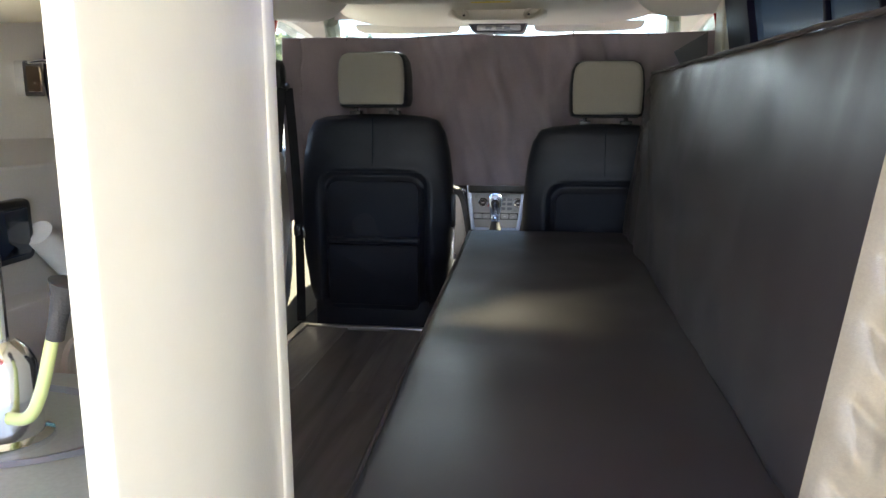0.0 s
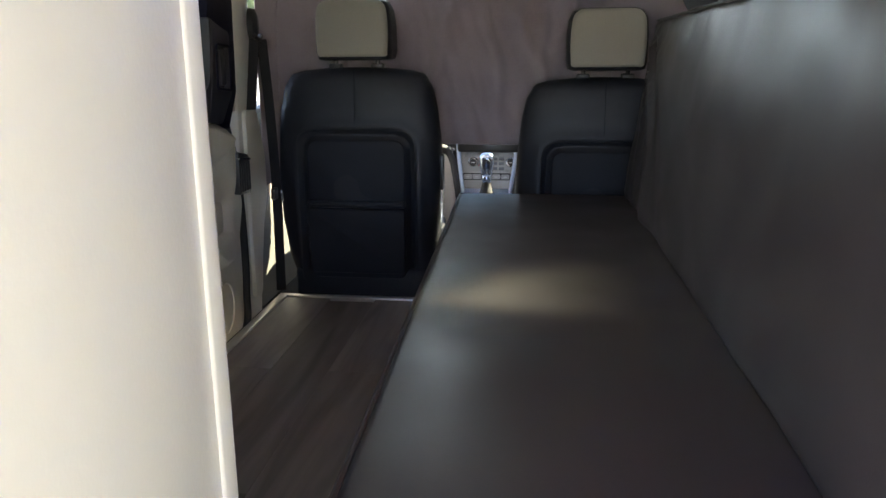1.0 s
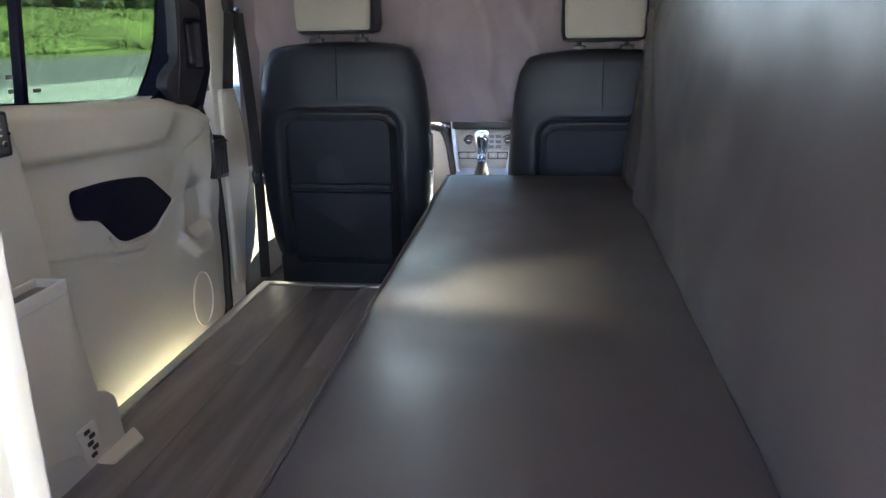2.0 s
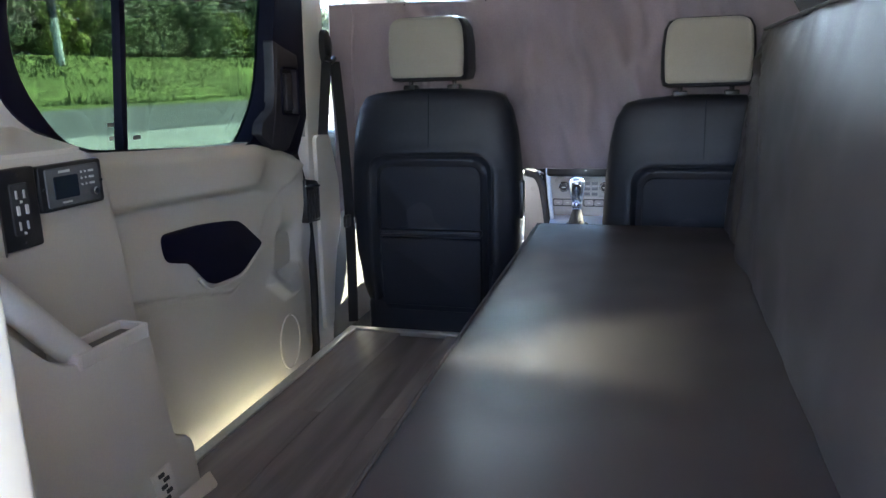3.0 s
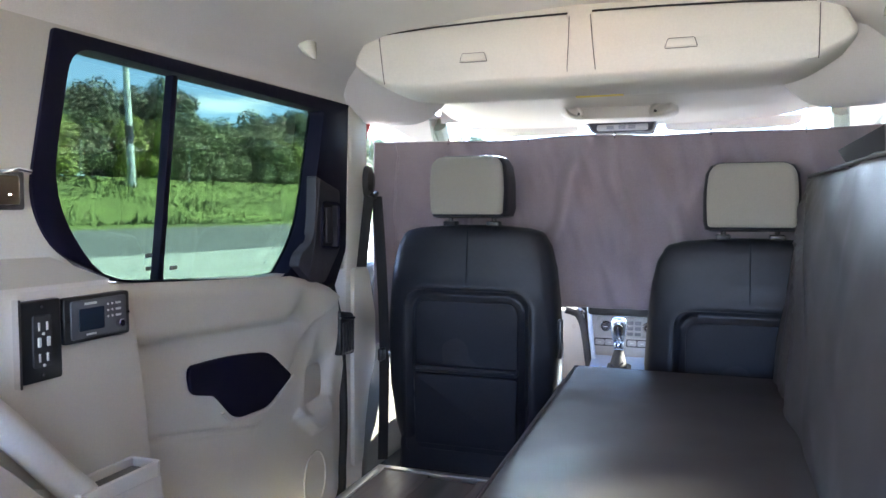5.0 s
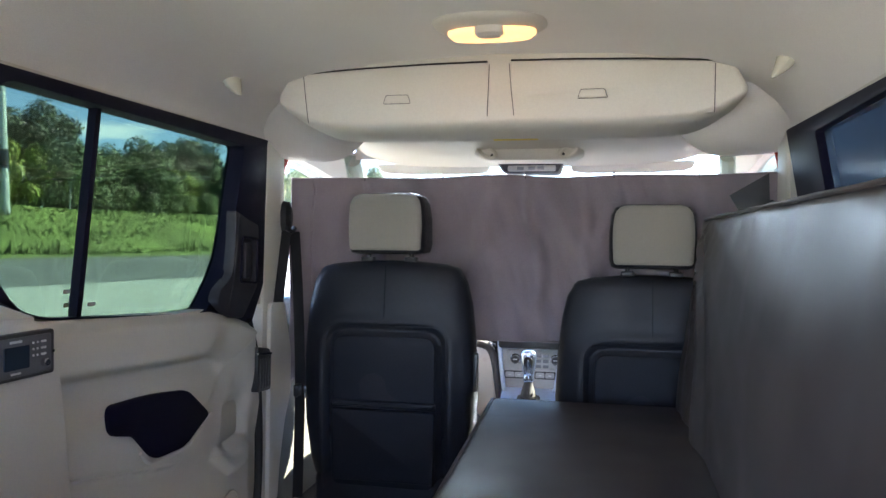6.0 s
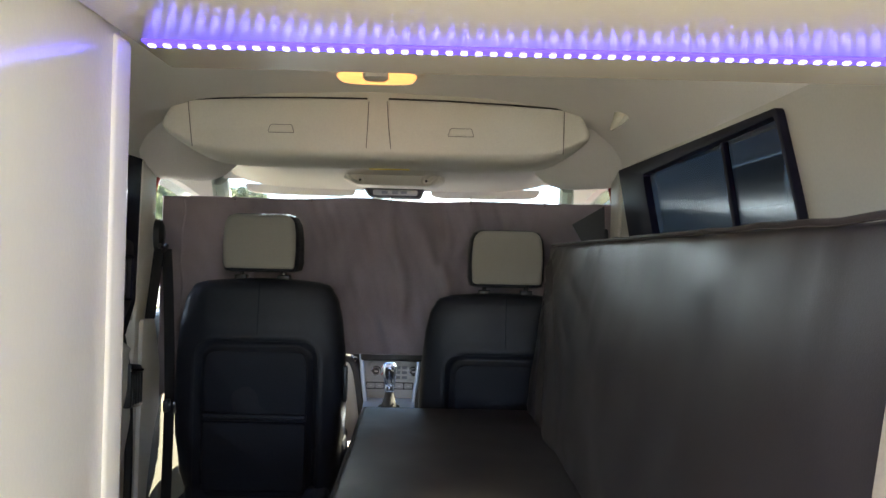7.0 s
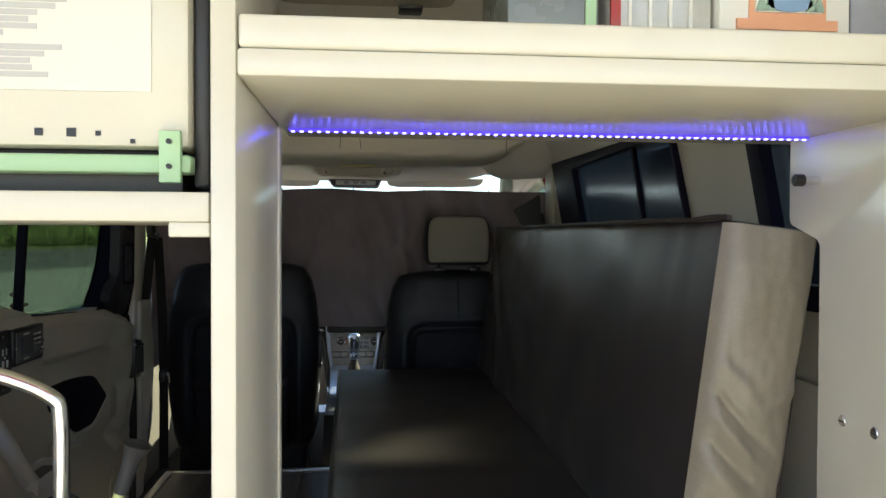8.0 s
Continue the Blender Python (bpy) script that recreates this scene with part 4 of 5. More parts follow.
bed = thing("bed_cushion", (0.2, 2.1, 0.276), "dark taupe vinyl bed cushion on the bench", "cushion")
put("pad", turned(padded(1.80, 0.73, 0.08, 0.004, 3, 0.003, 0.042), pose(0.33, 1.175, 0.357)), VINYL, bed)
put("piping", tube([(-0.034 + 0.042 * (2.975 - y) / 1.8 + 0.0015 * noise.noise((y * 9, 0, 2)), y, 0.353 + 0.001 * noise.noise((y * 12, 0, 0))) for y in (1.18 + 1.79 * i / 70 for i in range(71))], 0.0045, 8), VINYL, bed)
put("piping", tube([(-0.036 + 0.70 * i / 20, 2.976, 0.353) for i in range(21)], 0.0045, 8), VINYL, bed)

cush = thing("back_cushion", (0.52, 2.1, 0.35), "dark taupe vinyl cushion leaning on edge against the side", "cushion")
put("pad", turned(padded(1.73, 0.505, 0.122, 0.003, 8, 0.006, 0.0, 0.004, 0.028), pose(0.4975, 1.252, 0.607, 0, -90 + 7.6, 0.25)), VINYL, cush)
put("piping", tube([(0.534 - 0.008 * k / 60 + 0.002 * noise.noise((k * 0.3, 1, 1)), 1.256 + 1.72 * k / 60, 0.858 + 0.003 * noise.noise((k * 0.35, 0, 0))) for k in range(61)], 0.004, 8), VINYL, cush)
# the near end is coloured paler than the pad, and drawn into creases
def end_at(s, t):
    x = 0.534 + 0.118 * s - 0.066 * t - 0.012 * s * t
    z = 0.852 - 0.49 * t - 0.016 * s - 0.03 * max(0, s - 0.8) * (1 - min(1, t * 8))
    bulge = 0.012 * math.sin(math.pi * s) ** 0.7 * min(1, 8 * t + 0.2)
    p, q = 0.12 * s, 0.49 * t
    w = q - 0.75 * p + 0.006 * noise.noise((s * 3, t * 5, 1))
    crease = 0.0
    for w0, height, width, reach in ((0.175, 0.004, 0.012, 0.5), (0.215, -0.006, 0.008, 0.75), (0.245, 0.007, 0.011, 0.7), (0.275, -0.006, 0.009, 0.6), (0.305, 0.006, 0.014, 0.8), (0.345, -0.006, 0.010, 0.9), (0.385, 0.006, 0.016, 0.8), (0.43, -0.005, 0.012, 0.9)):
        crease += height * math.exp(-((w - w0) / width) ** 2) * (1 - ease((s - 0.25) / reach))
    crease += 0.005 * math.exp(-((q - 0.20 - 0.5 * (0.12 - p)) / 0.010) ** 2) * ease((s - 0.45) / 0.4)
    crease += 0.004 * noise.noise((s * 2.5, t * 5, 4)) + 0.0012 * noise.noise((s * 9, t * 26, 7))
    crease *= min(1.0, s / 0.12)
    wrap = 0.015 * max(0.0, 1 - s / 0.07) ** 1.6 + 0.020 * max(0.0, (s - 0.92) / 0.08) ** 2
    return Vector((x - 0.0105 * max(0.0, 1 - s / 0.07), 1.239 - bulge - crease + wrap, z))
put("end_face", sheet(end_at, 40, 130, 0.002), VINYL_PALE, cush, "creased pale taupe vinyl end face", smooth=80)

# ---- kitchen frame at the tailgate ----
KF = 0.913
kit = thing("kitchen_cabinet", (-0.2, 1.05, 0.0), "white laminate kitchen cabinet frame beside the bed", "cabinet")
upright = put("upright_panel", box(-0.0555, -0.0355, KF, 1.192, 0.0, 1.262, 0.003), WHITE, kit)
put("edge_band", box(-0.0575, -0.0335, 1.178, 1.207, 0.0, 0.9565, 0.0055, 4), WHITE, upright)
put("crosspiece", box(-0.0352, 0.64, KF, 1.281, 0.957, 0.979, 0.003), WHITE, kit)
put("shelf_board", box(-0.034, 0.64, KF - 0.001, 1.2, 0.9793, 1.005, 0.0035, 3), WHITE, kit)
side_panel = put("side_panel", slab([rounded([(0.60, 0.0), (1.183, 0.0), (1.183, 0.828), (1.25, 0.85), (1.25, 1.16), (0.60, 1.16)], [0.004, 0.004, 0.01, 0.01, 0.004, 0.004], 4)], right(0.612), 0.02, 0.002), WHITE, kit)
put("low_shelf", box(-0.6, -0.0565, KF, 1.22, 0.844, 0.867, 0.002), WHITE, kit)
put("cleat", box(-0.088, -0.0565, KF + 0.004, 0.95, 0.832, 0.844, 0.002), WHITE, kit)
put("worktop", box(-0.60, -0.0565, 0.84, 1.22, 0.473, 0.495, 0.004), GREY_TOP, kit, "grey-green worktop")
put("cabinet_front", box(-0.60, -0.0565, 0.87, 0.89, 0.0, 0.473, 0.002), WHITE, kit)
for y, z in ((1.13, 0.622), (1.075, 0.622)):
    s1 = put("screw", cylinder((0.612, y, z), (0.608, y, z), 0.0065, 14, 0.001), CHROME, kit)
    put("screw_slot", box(0.6072, 0.6082, y - 0.004, y + 0.004, z - 0.0008, z + 0.0008), BLACK, s1)
stud = put("stud", cylinder((0.612, 1.185, 0.902), (0.590, 1.185, 0.902), 0.005, 12), CHROME, kit, "chrome magnetic stud")
put("stud_tip", cylinder((0.592, 1.185, 0.902), (0.580, 1.185, 0.902), 0.0075, 14, 0.001), BLACK, stud)

# ---- strip of small lights under the crosspiece ----
strip = thing("led_strip", (0.29, 1.206, 0.951), "lit blue-violet light strip under the white crosspiece", "light strip")
put("tape", box(-0.026, 0.608, 1.199, 1.213, 0.9545, 0.9568, 0.0008, 1), TAPE, strip, "blue glowing silicone tape")
led_mesh = None
for i in range(64):
    x = -0.021 + 0.6255 * i / 63
    if led_mesh is None:
        ob = put("diode", box(-0.0022, 0.0022, -0.0022, 0.0022, -0.0016, 0.0, 0.0006, 1), LED, strip)
        led_mesh = ob.data
    else:
        ob = under(new("diode", led_mesh), strip)
    ob.location = (x, 1.206, 0.9546)


# ---- outdoors ----
GRASS = material("meadow_grass", (0.130, 0.178, 0.050), 0.9, grain=0.45, scale=1.2, stain=0.45, stain_scale=0.12)
ROADM = material("grey_asphalt", (0.16, 0.165, 0.17), 0.9, grain=0.15, scale=4, stain=0.1, stain_scale=0.2)
LOT = material("pale_concrete", (0.42, 0.44, 0.42), 0.9, grain=0.1, scale=3, stain=0.1, stain_scale=0.3)


def field(n):
    """Meadow height: level by the road, then a bank up to the trees."""
    k = max(0.0, min(1.0, (n - 44.0) / 13.0))
    return GROUND + 3.9 * k * k * (3 - 2 * k)


ALONG, ACROSS = Vector((0.229, 0.973, 0)), Vector((-0.973, 0.229, 0))


def outside(v, u, z):
    return ALONG * v + ACROSS * u + Vector((0, 0, z))


def ground_at(s, t):
    u = (-900, -300, -60, 30, 40, 43, 46, 48, 50, 52, 54, 56, 58, 60, 65, 75, 120, 400, 900)[round(s * 18)]
    v = -600 + 1500 * t
    z = field(u) + (0.25 * noise.noise((u * 0.2, v * 0.1, 0)) if 44 < u < 120 else 0)
    return outside(v, u, z)


ground = structure("ground", sheet(ground_at, 18, 300), GRASS, "green meadow rising to a bank below the trees", "ground")
lot = bmesh.new()
lot.faces.new([lot.verts.new(outside(v, u, GROUND + 0.02)) for v, u in ((-80, 18.5), (160, 18.5), (160, -60), (-80, -60))])
structure("parking_lot", lot, LOT, "pale concrete parking lot", "ground", 0)
rd = bmesh.new()
rd.faces.new([rd.verts.new(outside(v, u, GROUND + 0.012)) for v, u in ((-300, 18.6), (400, 18.6), (400, 45.0), (-300, 45.0))])
structure("road", rd, ROADM, "grey asphalt road beyond the parking lot", "road", 0)

WEED = material("tall_weeds", (0.120, 0.162, 0.055), 0.8, grain=0.4, scale=3)
weeds = bmesh.new()
rng = random.Random(5)
for _ in range(15000):
    v, u = rng.uniform(25, 130), 45.2 + 12.5 * rng.random() ** 1.3
    p = outside(v, u, field(u) - 0.05)
    a, h, w = rng.uniform(0, 6.3), rng.uniform(0.05, 0.18) * (2.8 if noise.noise((v * 0.16, u * 0.35, 0)) > 0.22 else 1.0) * (2.0 if u < 46.2 else 1.0), rng.uniform(0.05, 0.14)
    d = Vector((math.cos(a), math.sin(a), 0)) * w
    lean = Vector((rng.uniform(-0.15, 0.15), rng.uniform(-0.15, 0.15), h))
    weeds.faces.new([weeds.verts.new(c) for c in (p - d, p + d, p + lean + d * 0.2, p + lean - d * 0.2)])
tagged(finish("weeds", weeds, WEED, 0), "tall green weeds over the meadow bank", "weeds", kind="stuff")

BARK = material("grey_bark", (0.09, 0.075, 0.06), 0.9, grain=0.3, scale=5)


def leaf_material(name, colour):
    m = material(name, colour, 0.6, grain=0.35, scale=0.8)
    n, l = m.node_tree.nodes, m.node_tree.links
    b = n["Principled BSDF"]
    geo = n.new("ShaderNodeNewGeometry")
    hue = n.new("ShaderNodeHueSaturation")
    r = n.new("ShaderNodeMapRange")
    r.inputs["To Min"].default_value, r.inputs["To Max"].default_value = 0.72, 1.32
    l.new(geo.outputs["Random Per Island"], r.inputs["Value"])
    l.new(r.outputs["Result"], hue.inputs["Value"])
    l.new(b.inputs["Base Color"].links[0].from_socket, hue.inputs["Color"])
    l.new(hue.outputs["Color"], b.inputs["Base Color"])
    return m


LEAVES = [leaf_material("dark_leaves", (0.080, 0.105, 0.058)), leaf_material("mid_leaves", (0.112, 0.150, 0.062)), leaf_material("bright_leaves", (0.205, 0.245, 0.050))]


def tree(seed, height, spread, leaves):
    r = random.Random(seed)
    ob = thing("tree", (0, 0, 0), "leafy green roadside tree in full summer crown", "tree", "trees on the bank")
    trunk = tube([(0.1 * r.uniform(-1, 1) * k, 0.1 * r.uniform(-1, 1) * k, height * 0.14 * k) for k in range(6)], [0.22, 0.19, 0.16, 0.13, 0.1, 0.06], 8)
    lobes = []
    for _ in range(17):
        a, q = r.uniform(0, 6.28), r.random() ** 0.6
        z = height * r.uniform(0.06, 0.86)
        w = spread * q * (1.0 - 0.55 * max(0, z / height - 0.5))
        c = Vector((w * math.cos(a), w * math.sin(a), z))
        lobes.append((c, spread * r.uniform(0.34, 0.62)))
        if len(lobes) < 8:
            tube([(0, 0, height * 0.25), c * 0.5 + Vector((0, 0, height * 0.15)), c], [0.09, 0.06, 0.03], 6, bm=trunk)
    part("trunk", trunk, BARK, ob)
    vs, fs = [], []
    for c, size in lobes:
        for _ in range(620):
            d = Vector((r.gauss(0, 1), r.gauss(0, 1), r.gauss(0, 1))).normalized()
            p = c + d * size * r.uniform(0.72, 1.08) * (1 + 0.35 * noise.noise(d * 2.5 + c))
            if p.z < 0.05 * height:
                continue
            n = (d + Vector((r.gauss(0, 0.38), r.gauss(0, 0.38), 0.15 + r.gauss(0, 0.38)))).normalized()
            t = n.orthogonal().normalized()
            t.rotate(Euler((r.uniform(0, 6), r.uniform(0, 6), r.uniform(0, 6))))
            q = n.cross(t).normalized()
            t = q.cross(n)
            e = r.uniform(0.09, 0.19)
            i = len(vs)
            vs += [p - t * e, p - q * e * 0.6, p + t * e, p + q * e * 0.6]
            fs.append((i, i + 1, i + 2, i + 3))
    me = bpy.data.meshes.new("crown")
    me.from_pydata(vs, [], fs)
    me.materials.append(leaves)
    crown = new("crown", me)
    crown.parent = ob
    return ob


kinds = [tree(1, 8.0, 2.6, LEAVES[0]), tree(2, 7.0, 2.4, LEAVES[1]), tree(3, 8.6, 2.8, LEAVES[0]), tree(4, 5.5, 2.2, LEAVES[2]), tree(5, 6.6, 3.0, LEAVES[1])]
rng = random.Random(11)
v, first = 30.0, set()
while v < 128:
    for row, (u0, low) in enumerate(((58.5, 0.78), (62.5, 1.08))):
        k = rng.randrange(5)
        u = u0 + rng.uniform(-1, 1)
        sc = low * rng.uniform(0.85, 1.12)
        m = Matrix.Translation(outside(v + rng.uniform(-1, 1) + row * 1.4, u, field(u) - 0.15)) @ Matrix.Rotation(rng.uniform(0, 6.28), 4, "Z")
        if k not in first:
            first.add(k)
            ob = kinds[k]
            ob.matrix_basis = m
        else:
            ob = copy_thing(kinds[k], m)
        ob.scale = (sc, sc, sc)
    v += rng.uniform(2.2, 3.0)
for k, place in ((3, (32.6, 55.6)), (3, (40.4, 57.2)), (3, (42.4, 57.8))):
    bright = Matrix.Translation(outside(*place, field(place[1]) - 0.15)) @ Matrix.Rotation(2.1 * place[0], 4, "Z")
    tagged(copy_thing(kinds[k], bright), "yellow-green leafy tree in front of the darker trees", "tree", "trees on the bank").scale = (0.8, 0.8, 0.95)
for k in range(5):
    if k not in first:
        kinds[k].matrix_basis = Matrix.Translation(outside(130 + 4 * k, 60, field(60)))

CONCRETE = material("grey_painted_steel", (0.42, 0.47, 0.47), 0.6, stain=0.1)
pole = thing("street_pole", outside(37.9, 53.3, field(53.3) - 0.2), "grey steel street pole with a dark band", "pole")
pole_at = outside(37.9, 53.3, field(53.3))
put("mast", tube([pole_at + Vector((0, 0, -0.3)), pole_at + Vector((-0.2, 0, 5)), pole_at + Vector((-0.5, 0, 13))], [0.31, 0.28, 0.21], 14), CONCRETE, pole)
put("band", cylinder(pole_at + Vector((-0.13, 0, 3.3)), pole_at + Vector((-0.18, 0, 4.7)), 0.31, 14), BLACK, pole, "dark band round the pole")
for dv in (-3.3, 6.8):
    q = outside(37.9 + dv, 55.0, field(55.0) - 0.2)
    mk = thing("marker_post", q, "thin pale marker post in the meadow", "post", "marker posts")
    put("stick", tube([q, q + Vector((0.1, 0.05, 3.2))], 0.04, 6), CONCRETE, mk)

# the neighbour on the other side
TRAILER = material("blue_grey_sheet_metal", (0.022, 0.030, 0.042), 0.6, grain=0.04, scale=20, stain=0.12, stain_scale=0.8)
trailer = thing("parked_trailer", (2.9, 4.0, GROUND), "blue-grey box trailer parked alongside", "trailer")
put("body", box(2.5, 4.8, -1.0, 13.0, GROUND + 0.75, 2.35, 0.03), TRAILER, trailer)
w = put("window", box(2.485, 2.52, 5.65, 6.69, 1.215, 1.575, 0.01), CONCRETE, trailer, "grey framed dark window")
put("window_pane", box(2.480, 2.50, 5.68, 6.66, 1.235, 1.555, 0.004), DULL, w)
for y in (0.8, 10.6):
    t = put("wheel", cylinder((2.62, y, GROUND + 0.42), (2.86, y, GROUND + 0.42), 0.42, 28, 0.04), RUBBER, trailer)
    put("rim", cylinder((2.60, y, GROUND + 0.42), (2.64, y, GROUND + 0.42), 0.24, 20, 0.01), ALU, t)
    put("axle", box(2.7, 4.6, y - 0.06, y + 0.06, GROUND + 0.36, GROUND + 0.8), BLACK, trailer)

# ---- right lining behind the cushion ----
structure("lining_right", slab([rounded([(REAR, 0.16), (3.15, 0.16), (3.15, 0.61), (REAR, 0.61)], 0.004, 1)], right(0.735), 0.05), TRIM_PALE, "pale plastic lower lining of the van side", "wall")
structure("wheel_box_right", box(0.70, 0.80, REAR, 3.15, -0.012, 0.165, 0.012), CARPET, "dark carpeted box over the wheel", "wall")

# ---- bright edge strips of the floor ----
for b in (box(-0.636, -0.609, 1.62, 3.012, -0.012, 0.005, 0.0025), box(-0.609, 0.06, 2.988, 3.012, -0.012, 0.005, 0.0025)):
    tagged(finish("edge_strip", b, ALU), "aluminium edge strip round the plank floor", "edge strip", "floor edge strips")
tagged(finish("sill_trim", box(-0.656, -0.638, 2.0, 3.0, -0.03, -0.010, 0.004), BLACK_TRIM), "black plastic sill beside the sliding door", "sill")

# ---- panel fittings on the quarter lining ----
mon = thing("control_panel", (-0.62, 1.895, 0.61), "grey control panel with small display set in the lining", "control panel")
put("case", slab([rounded([(1.827, 0.576), (1.962, 0.576), (1.962, 0.648), (1.827, 0.648)], 0.006, 3)], left(0.609), 0.014, 0.003), BLACK, mon)
put("face", slab([rounded([(1.838, 0.582), (1.952, 0.582), (1.952, 0.642), (1.838, 0.642)], 0.004, 3)], left(0.6065), 0.006, 0.001), PANEL_GREY, mon)
put("display", slab([rounded([(1.852, 0.594), (1.902, 0.594), (1.902, 0.629), (1.852, 0.629)], 0.002, 2)], left(0.6045), 0.003), SCREEN, mon, "dark blue display")
put("print", slab([rounded([(1.864, 0.6340), (1.888, 0.6340), (1.888, 0.6378), (1.864, 0.6378)], 0.001, 1)], left(0.6055), 0.002), PALE_PRINT, mon)
put("print", slab([rounded([(1.866, 0.5862), (1.886, 0.5862), (1.886, 0.5892), (1.866, 0.5892)], 0.001, 1)], left(0.6055), 0.002), PALE_PRINT, mon)
for i in range(3):
    for j in range(3):
        put("button", box(-0.6075, -0.6045, 1.910 + 0.009 * j, (1.913 if j < 2 else 1.921) + 0.009 * j, 0.609 + 0.010 * i, 0.6125 + 0.010 * i, 0.0008, 1), PALE_PRINT, mon)
put("knob", cylinder((-0.608, 1.934, 0.597), (-0.598, 1.934, 0.597), 0.0065, 14, 0.001), CHROME, mon)
for y in (1.832, 1.957):
    put("screw", cylinder((-0.609, y, 0.612), (-0.6065, y, 0.612), 0.0025, 8), CHROME, mon)
out = thing("power_outlet", (-0.62, 1.787, 0.53), "black power outlet plate with silver edge", "power outlet")
put("plate", slab([rounded([(1.750, 0.531), (1.823, 0.531), (1.823, 0.651), (1.750, 0.651)], 0.005, 3)], left(0.610), 0.012, 0.003), BLACK, out)
put("edge_trim", slab([rounded([(1.7465, 0.527), (1.7505, 0.527), (1.7505, 0.655), (1.7465, 0.655)], 0.001, 1)], left(0.608), 0.013), CHROME, out)
put("insert", slab([rounded([(1.770, 0.553), (1.803, 0.553), (1.803, 0.629), (1.770, 0.629)], 0.004, 3)], left(0.607), 0.004, 0.001), DASH, out)
for z in (0.567, 0.613):
    for y in (1.779, 1.793):
        put("slot", box(-0.6072, -0.6052, y - 0.0013, y + 0.0013, z - 0.006, z + 0.006), PALE_PRINT, out)
for y, z in ((1.7865, 0.602), (1.7865, 0.5555)):
    put("earth_hole", cylinder((-0.6072, y, z), (-0.6055, y, z), 0.0022, 10), PALE_PRINT, out)
for z in (0.541, 0.641):
    put("screw", cylinder((-0.610, 1.7865, z), (-0.6085, 1.7865, z), 0.0022, 10), CHROME, out)
for y in (1.776, 1.792):
    put("usb_port", box(-0.6075, -0.6045, y, y + 0.006, 0.583, 0.597, 0.001, 1), PALE_PRINT, out)
pan = thing("wall_panel", (-0.62, 1.55, 0.57), "black framed panel with rounded corners on the lining", "panel")
put("frame", slab([rounded([(1.44, 0.524), (1.632, 0.524), (1.632, 0.622), (1.44, 0.622)], 0.016, 5)], left(0.606), 0.016, 0.004), BLACK, pan)
put("face", slab([rounded([(1.452, 0.534), (1.620, 0.534), (1.620, 0.609), (1.452, 0.609)], 0.008, 4)], left(0.604), 0.004, 0.001), SCREEN, pan, "dark glossy face")
# chrome bracket that holds the added spot; it has no lamp of its own
bracket_thing = thing("reading_lamp", (-0.745, 1.84, 0.78), "chrome framed wall bracket on the lining", "lamp")
put("bezel", slab([rounded([(1.812, 0.782), (1.868, 0.782), (1.868, 0.845), (1.812, 0.845)], 0.006, 3), rounded([(1.820, 0.790), (1.860, 0.790), (1.860, 0.837), (1.820, 0.837)], 0.004, 3)], left(0.728), 0.02), CHROME, bracket_thing)
# slot shapes the added spot: the bed's lopsided light patch projected back to it
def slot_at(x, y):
    k = (-0.7295 - SPOT_AT.x) / (x - SPOT_AT.x)
    return (SPOT_AT.y + k * (y - SPOT_AT.y), SPOT_AT.z + k * (0.357 - SPOT_AT.z))
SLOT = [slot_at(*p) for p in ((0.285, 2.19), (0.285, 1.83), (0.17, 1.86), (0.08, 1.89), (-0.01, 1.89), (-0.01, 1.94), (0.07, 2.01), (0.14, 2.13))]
put("shade", slab([rounded([(1.8205, 0.7905), (1.8595, 0.7905), (1.8595, 0.8365), (1.8205, 0.8365)], 0.004, 3), SLOT], left(0.7290), 0.0010), AMBER, bracket_thing, "warm silver plate with a slot to shape the added beam")
put("clip", tube([(-0.735, 1.825, 0.842), (-0.712, 1.845, 0.846), (-0.705, 1.862, 0.842)], 0.004, 8), CHROME, bracket_thing)

# ---- rest of the lower quarter ----
rim = bmesh.new()
for b in ((-0.614, -0.558, 1.800, 1.806), (-0.614, -0.558, 1.964, 1.970), (-0.564, -0.558, 1.806, 1.964), (-0.620, -0.614, 1.800, 1.970)):
    box(b[0], b[1], b[2], b[3], 0.335, 0.362, 0.002, 1, rim)
put("pocket_rim", rim, TRIM, quarter, "raised rim of the open side pocket")
put("pocket_floor", box(-0.614, -0.564, 1.806, 1.964, 0.300, 0.347), DOOR_GREY, quarter)
put("brace", tube(smooth_path([(-0.588, 1.835, 0.345), (-0.590, 1.79, 0.392), (-0.592, 1.735, 0.456), (-0.595, 1.684, 0.511), (-0.598, 1.63, 0.565)], 4), 0.0235, 16), TRIM_PALE, quarter, "pale tubular brace")
put("anchor_ring", loft([[(-0.558 - q, 1.64 + r * math.cos(t), 0.345 + 1.1 * r * math.sin(t)) for t in (2 * math.pi * k / 24 for k in range(24))] for q, r in ((0.01, 0.042), (-0.008, 0.040), (-0.010, 0.034), (-0.004, 0.028), (0.01, 0.026))]), TRIM, quarter)
vent = thing("air_vent", (-0.56, 1.95, 0.02), "small beige vent plate with dark slots", "vent")
VP = lambda u, v, d: Vector((-0.556 - d, 1.962 + 0.8 * u - 0.18 * v, 0.050 + 0.85 * v))
put("frame", slab([rounded([(-0.034, -0.040), (0.034, -0.040), (0.034, 0.044), (-0.034, 0.044)], 0.006, 3)], VP, 0.008, 0.002), TRIM, vent)
